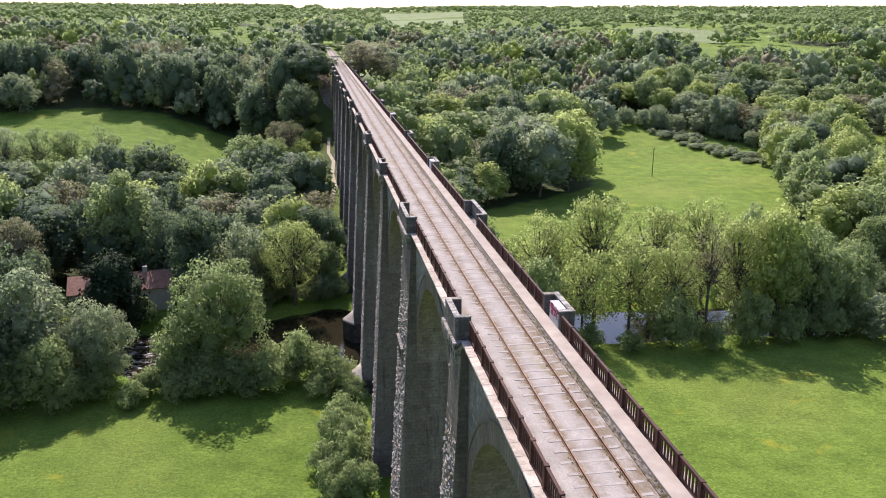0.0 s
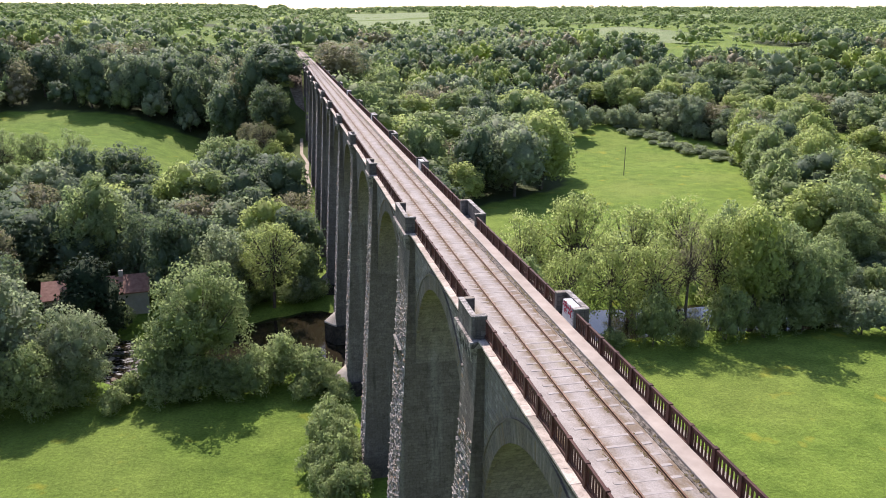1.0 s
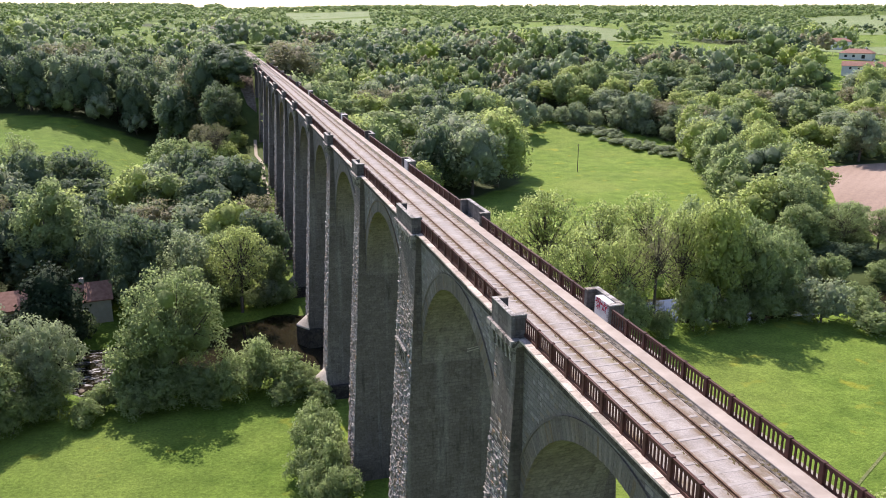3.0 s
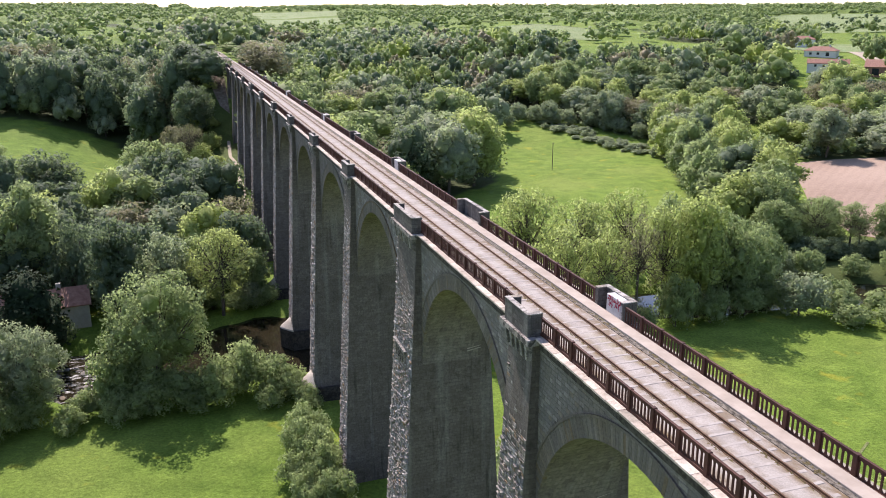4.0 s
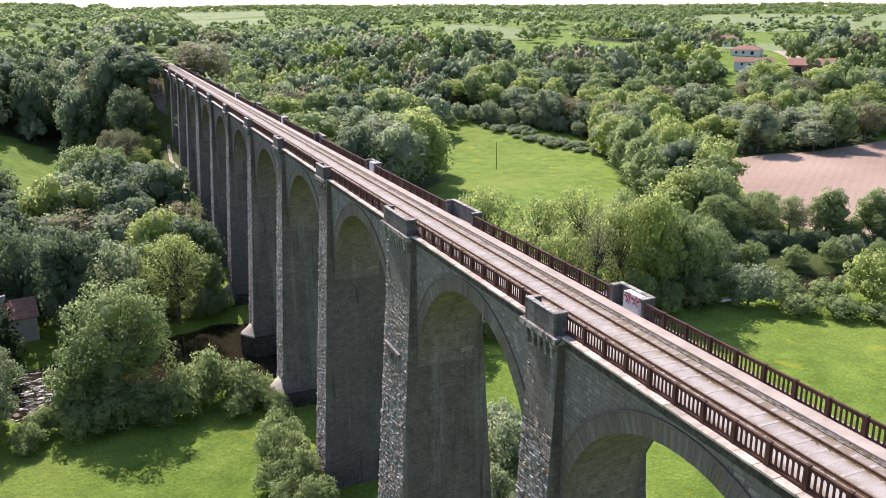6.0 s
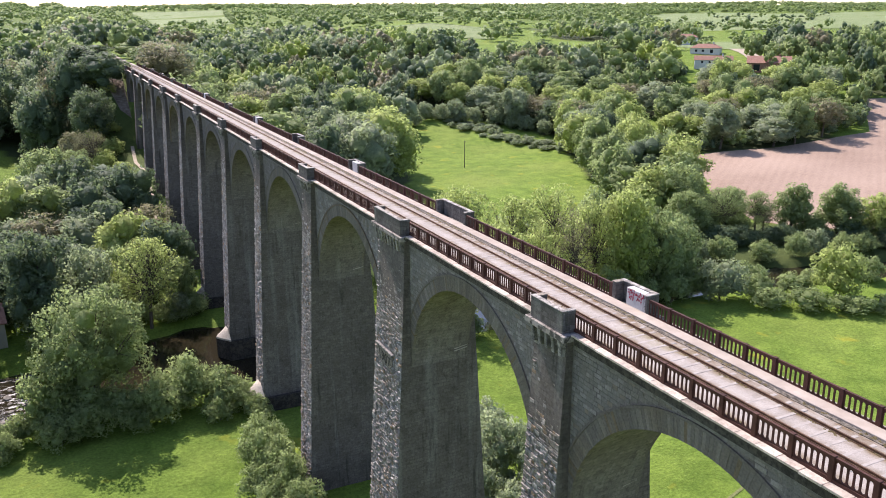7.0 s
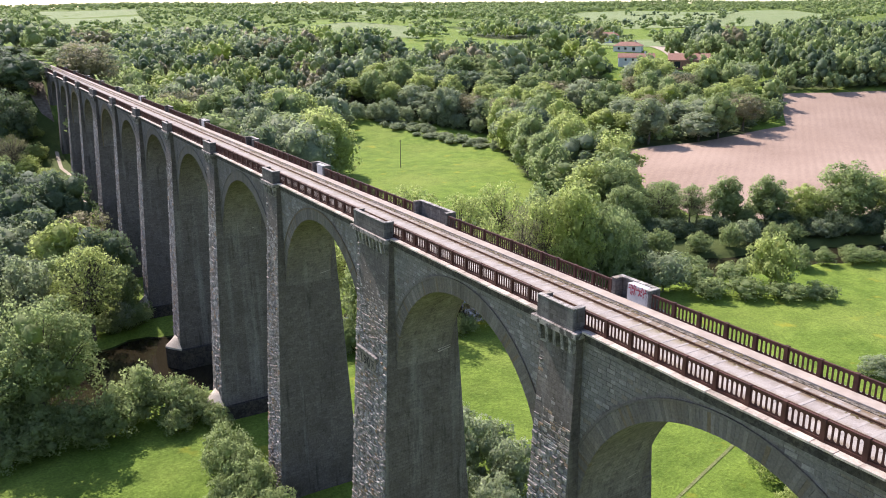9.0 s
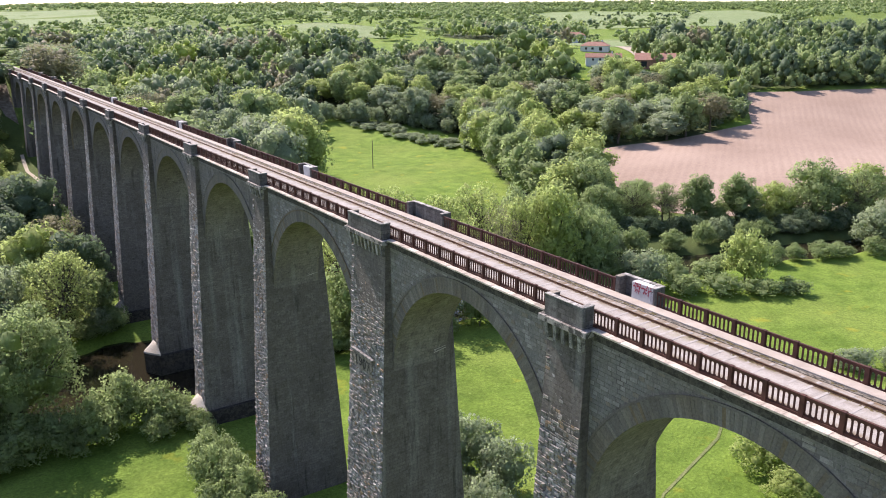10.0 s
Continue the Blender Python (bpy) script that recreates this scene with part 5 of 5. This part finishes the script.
# ---- houses ----
def house(at, turn, long, wide, eave, rise, wall, label, hip=0.0, openings=()):
    """Walls, a tiled roof with eaves, a chimney, and windows set in the long walls."""
    z = ground_z(at[0], at[1])
    ob = thing("house", label, "house", (at[0], at[1], z), turn, "houses")
    bm = bmesh.new()
    box(bm, -long / 2, long / 2, -wide / 2, wide / 2, -1.5, eave)
    if not hip:
        for s in (-1, 1):
            v = [bm.verts.new(p) for p in ((s * long / 2, -wide / 2, eave), (s * long / 2, wide / 2, eave), (s * long / 2, 0, eave + rise))]
            bm.faces.new(v)
    part("wall", bm, wall, ob)
    bm = bmesh.new()
    o = 0.4
    lo = [bm.verts.new((sx * (long / 2 + o), sy * (wide / 2 + o), eave - 0.05)) for sx, sy in ((-1, -1), (1, -1), (1, 1), (-1, 1))]
    ridge = [bm.verts.new((sx * (long / 2 + o - hip), 0, eave + rise)) for sx in (-1, 1)]
    under = [bm.verts.new((v.co.x, v.co.y, v.co.z - 0.18)) for v in lo]
    bm.faces.new((lo[0], lo[1], ridge[1], ridge[0]))
    bm.faces.new((lo[2], lo[3], ridge[0], ridge[1]))
    bm.faces.new((lo[1], lo[2], ridge[1]))
    bm.faces.new((lo[3], lo[0], ridge[0]))
    for k in range(4):
        bm.faces.new((under[k], under[(k + 1) % 4], lo[(k + 1) % 4], lo[k]))
    bm.faces.new(under)
    bmesh.ops.recalc_face_normals(bm, faces=bm.faces[:])
    roof = part("roof", bm, M["roof"], ob, "red clay tile roof")
    bm = bmesh.new()
    box(bm, long * 0.22, long * 0.22 + 0.8, -0.4, 0.4, eave + rise * 0.5, eave + rise + 0.9, 0.02)
    part("chimney", bm, wall, roof)
    for x, y, zz, w, h in openings:
        bm = bmesh.new()
        if abs(y) > abs(x) * wide / long:
            s = 1 if y > 0 else -1
            box(bm, x - w / 2, x + w / 2, s * wide / 2 - 0.05, s * wide / 2 + 0.04, zz, zz + h)
        else:
            s = 1 if x > 0 else -1
            box(bm, s * long / 2 - 0.05, s * long / 2 + 0.04, y - w / 2, y + w / 2, zz, zz + h)
        part("window", bm, M["glass"], ob)
    return ob


house((-48.0, 115.5), 8, 18.0, 7.5, 4.6, 2.4, M["render"], "cream rendered riverside house with a red tile roof", 0.0,
      ((9, -1.6, 2.6, 0.9, 1.2), (9, 1.6, 2.6, 0.9, 1.2), (9, -1.2, 0.3, 1.1, 1.6), (3.0, -4.0, 2.6, 1.0, 1.2), (-1.5, -4.0, 2.6, 1.0, 1.2)))
house((405, 445), -38, 15, 10, 5.6, 2.2, M["white"], "white two-storey house with an orange hipped roof", 4.0,
      ((-4, -6, 3.4, 1.2, 1.3), (0, -6, 3.4, 1.2, 1.3), (4, -6, 3.4, 1.2, 1.3), (-4, -6, 0.8, 1.2, 1.4), (3, -6, 0.2, 1.6, 2.1)))
house((335, 350), -52, 17, 10, 3.2, 2.3, M["white"], "low white bungalow with a brown tile roof", 4.0,
      ((-5, -6, 0.9, 1.4, 1.3), (-1, -6, 0.9, 1.4, 1.3), (4, -6, 0.3, 1.8, 2.0)))
house((308, 315), -42, 20, 8, 4.6, 2.2, M["white"], "long white house with a dark red tile roof", 0.0,
      ((-6, -5, 2.8, 1.1, 1.2), (-2, -5, 2.8, 1.1, 1.2), (2, -5, 2.8, 1.1, 1.2), (6, -5, 2.8, 1.1, 1.2)))
house((329, 295), -48, 22, 15, 4.2, 3.4, M["roof"], "broad brown barn with a red-brown roof", 0.0, ((-6, -8, 0.0, 3.2, 3.4),))
tunnel = thing("white_tunnel", "white plastic garden tunnel on the grass", "tunnel", (476, 553, ground_z(476, 553)), 30)
bm = bmesh.new()
prev = None
for k in range(9):
    a = math.pi * k / 8
    ring = [bm.verts.new((x, 3.0 * math.cos(a), 2.6 * math.sin(a))) for x in (-5, 5)]
    if prev:
        bm.faces.new((prev[0], prev[1], ring[1], ring[0]))
    prev = ring
part("cover", bm, M["white"], tunnel)
sheet("farm_drive", [(338, 318), (346, 312), (376, 356), (366, 364)], M["path"], "pale gravel farm drive", "drive", 0.3, 8.0)

# wooden pole on the far meadow
pole = thing("wooden_pole", "tall grey wooden pole standing in the meadow", "pole", (107.5, 227.5, ground_z(107.5, 227.5)))
bm = bmesh.new()
rod(bm, (0, 0, -0.5), (0.05, 0, 10.2), 0.15, 0.10, 8)
part("post", bm, M["wood"], pole)
bm = bmesh.new()
rod(bm, (-0.5, 0, 9.7), (0.55, 0, 9.75), 0.06, 0.06, 6)
part("crossbar", bm, M["wood"], pole)

# the footpath under the far arches and along the hill
sheet("footpath", [(-7.6, 172), (-6.6, 172), (-4.4, 188), (-5.0, 199), (-4.2, 212), (-5.6, 224), (-5.0, 238), (-6.0, 238), (-6.6, 224), (-5.3, 212), (-6.1, 199), (-5.6, 188)], M["path"], "narrow sandy footpath beside the viaduct", "path", 0.15, 6.0)

sheet("bare_slope", [(-6.5, 256), (-3.6, 252), (-3.6, 285), (-10.5, 286), (-9.5, 270)], M["rubble_slope"], "bare brown stony slope below the abutment", "slope", 0.2, 4.0)
for row in ((-10.0, 188, 3.0, 2.2), (-11, 212, 4.5, 3.0), (-10, 246, 4.0, 2.8), (-11.5, 234, 6, 3.6), (-13, 176, 5, 3.2), (-15, 222, 7, 4.2), (-14, 200, 6, 3.6), (-12, 258, 6, 3.6), (-16, 246, 8, 4.4), (-9, 265, 4, 2.6), (-13, 272, 7, 4)):
    plant(*row, "bush", "leaf_bright", "leafy green bush on the open slope", "bushes on the slope", "bush", "bush")

# boulders in the rapids
r3 = random.Random(17)
for k in range(34):
    bm = bmesh.new()
    bmesh.ops.create_icosphere(bm, subdivisions=2, radius=1)
    for v in bm.verts:
        v.co *= 1 + 0.22 * noise.noise(v.co * 1.7 + Vector((k * 3.1, 0, 0)))
    x, y = r3.uniform(-43, -34), r3.uniform(80, 98)
    s = r3.uniform(0.18, 0.62)
    ob = new("boulder", mesh_of(bm, "boulder", M["rock"]))
    ob.matrix_basis = Matrix.LocRotScale((x, y, -38.75), Euler((0, 0, r3.uniform(0, 6))), (s * r3.uniform(0.9, 1.9), s, s * r3.uniform(0.4, 0.75)))
    tagged(ob, "pale worn boulder lying in the shallow river", "boulder", "boulders in the rapids")

weeds = part("dry_weeds", join_mesh("dry_weeds", [WEEDS], M["weed"]), None, None)
tagged(weeds, "dry brown weeds growing along the rails", "weeds", "", "stuff")

sheet("meadow_track", [(24, 16.8), (34, 23.8), (50, 28.7), (62, 35.7), (62, 36.1), (50, 29.15), (34, 24.2), (24, 17.2)], M["trodden"], "thin trodden track through the meadow", "path", 0.06, 3.0)

# woodland floor: where trees cover the land, plus painted shade on the hedge bank
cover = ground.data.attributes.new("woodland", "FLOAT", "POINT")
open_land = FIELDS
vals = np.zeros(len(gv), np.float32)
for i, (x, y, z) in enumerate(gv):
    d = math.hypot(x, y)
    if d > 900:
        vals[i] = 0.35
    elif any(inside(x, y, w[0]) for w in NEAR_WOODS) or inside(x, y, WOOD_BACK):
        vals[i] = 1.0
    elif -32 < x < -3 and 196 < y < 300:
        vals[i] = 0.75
    # shade on the bank between river and hedge, painted with the floor colour
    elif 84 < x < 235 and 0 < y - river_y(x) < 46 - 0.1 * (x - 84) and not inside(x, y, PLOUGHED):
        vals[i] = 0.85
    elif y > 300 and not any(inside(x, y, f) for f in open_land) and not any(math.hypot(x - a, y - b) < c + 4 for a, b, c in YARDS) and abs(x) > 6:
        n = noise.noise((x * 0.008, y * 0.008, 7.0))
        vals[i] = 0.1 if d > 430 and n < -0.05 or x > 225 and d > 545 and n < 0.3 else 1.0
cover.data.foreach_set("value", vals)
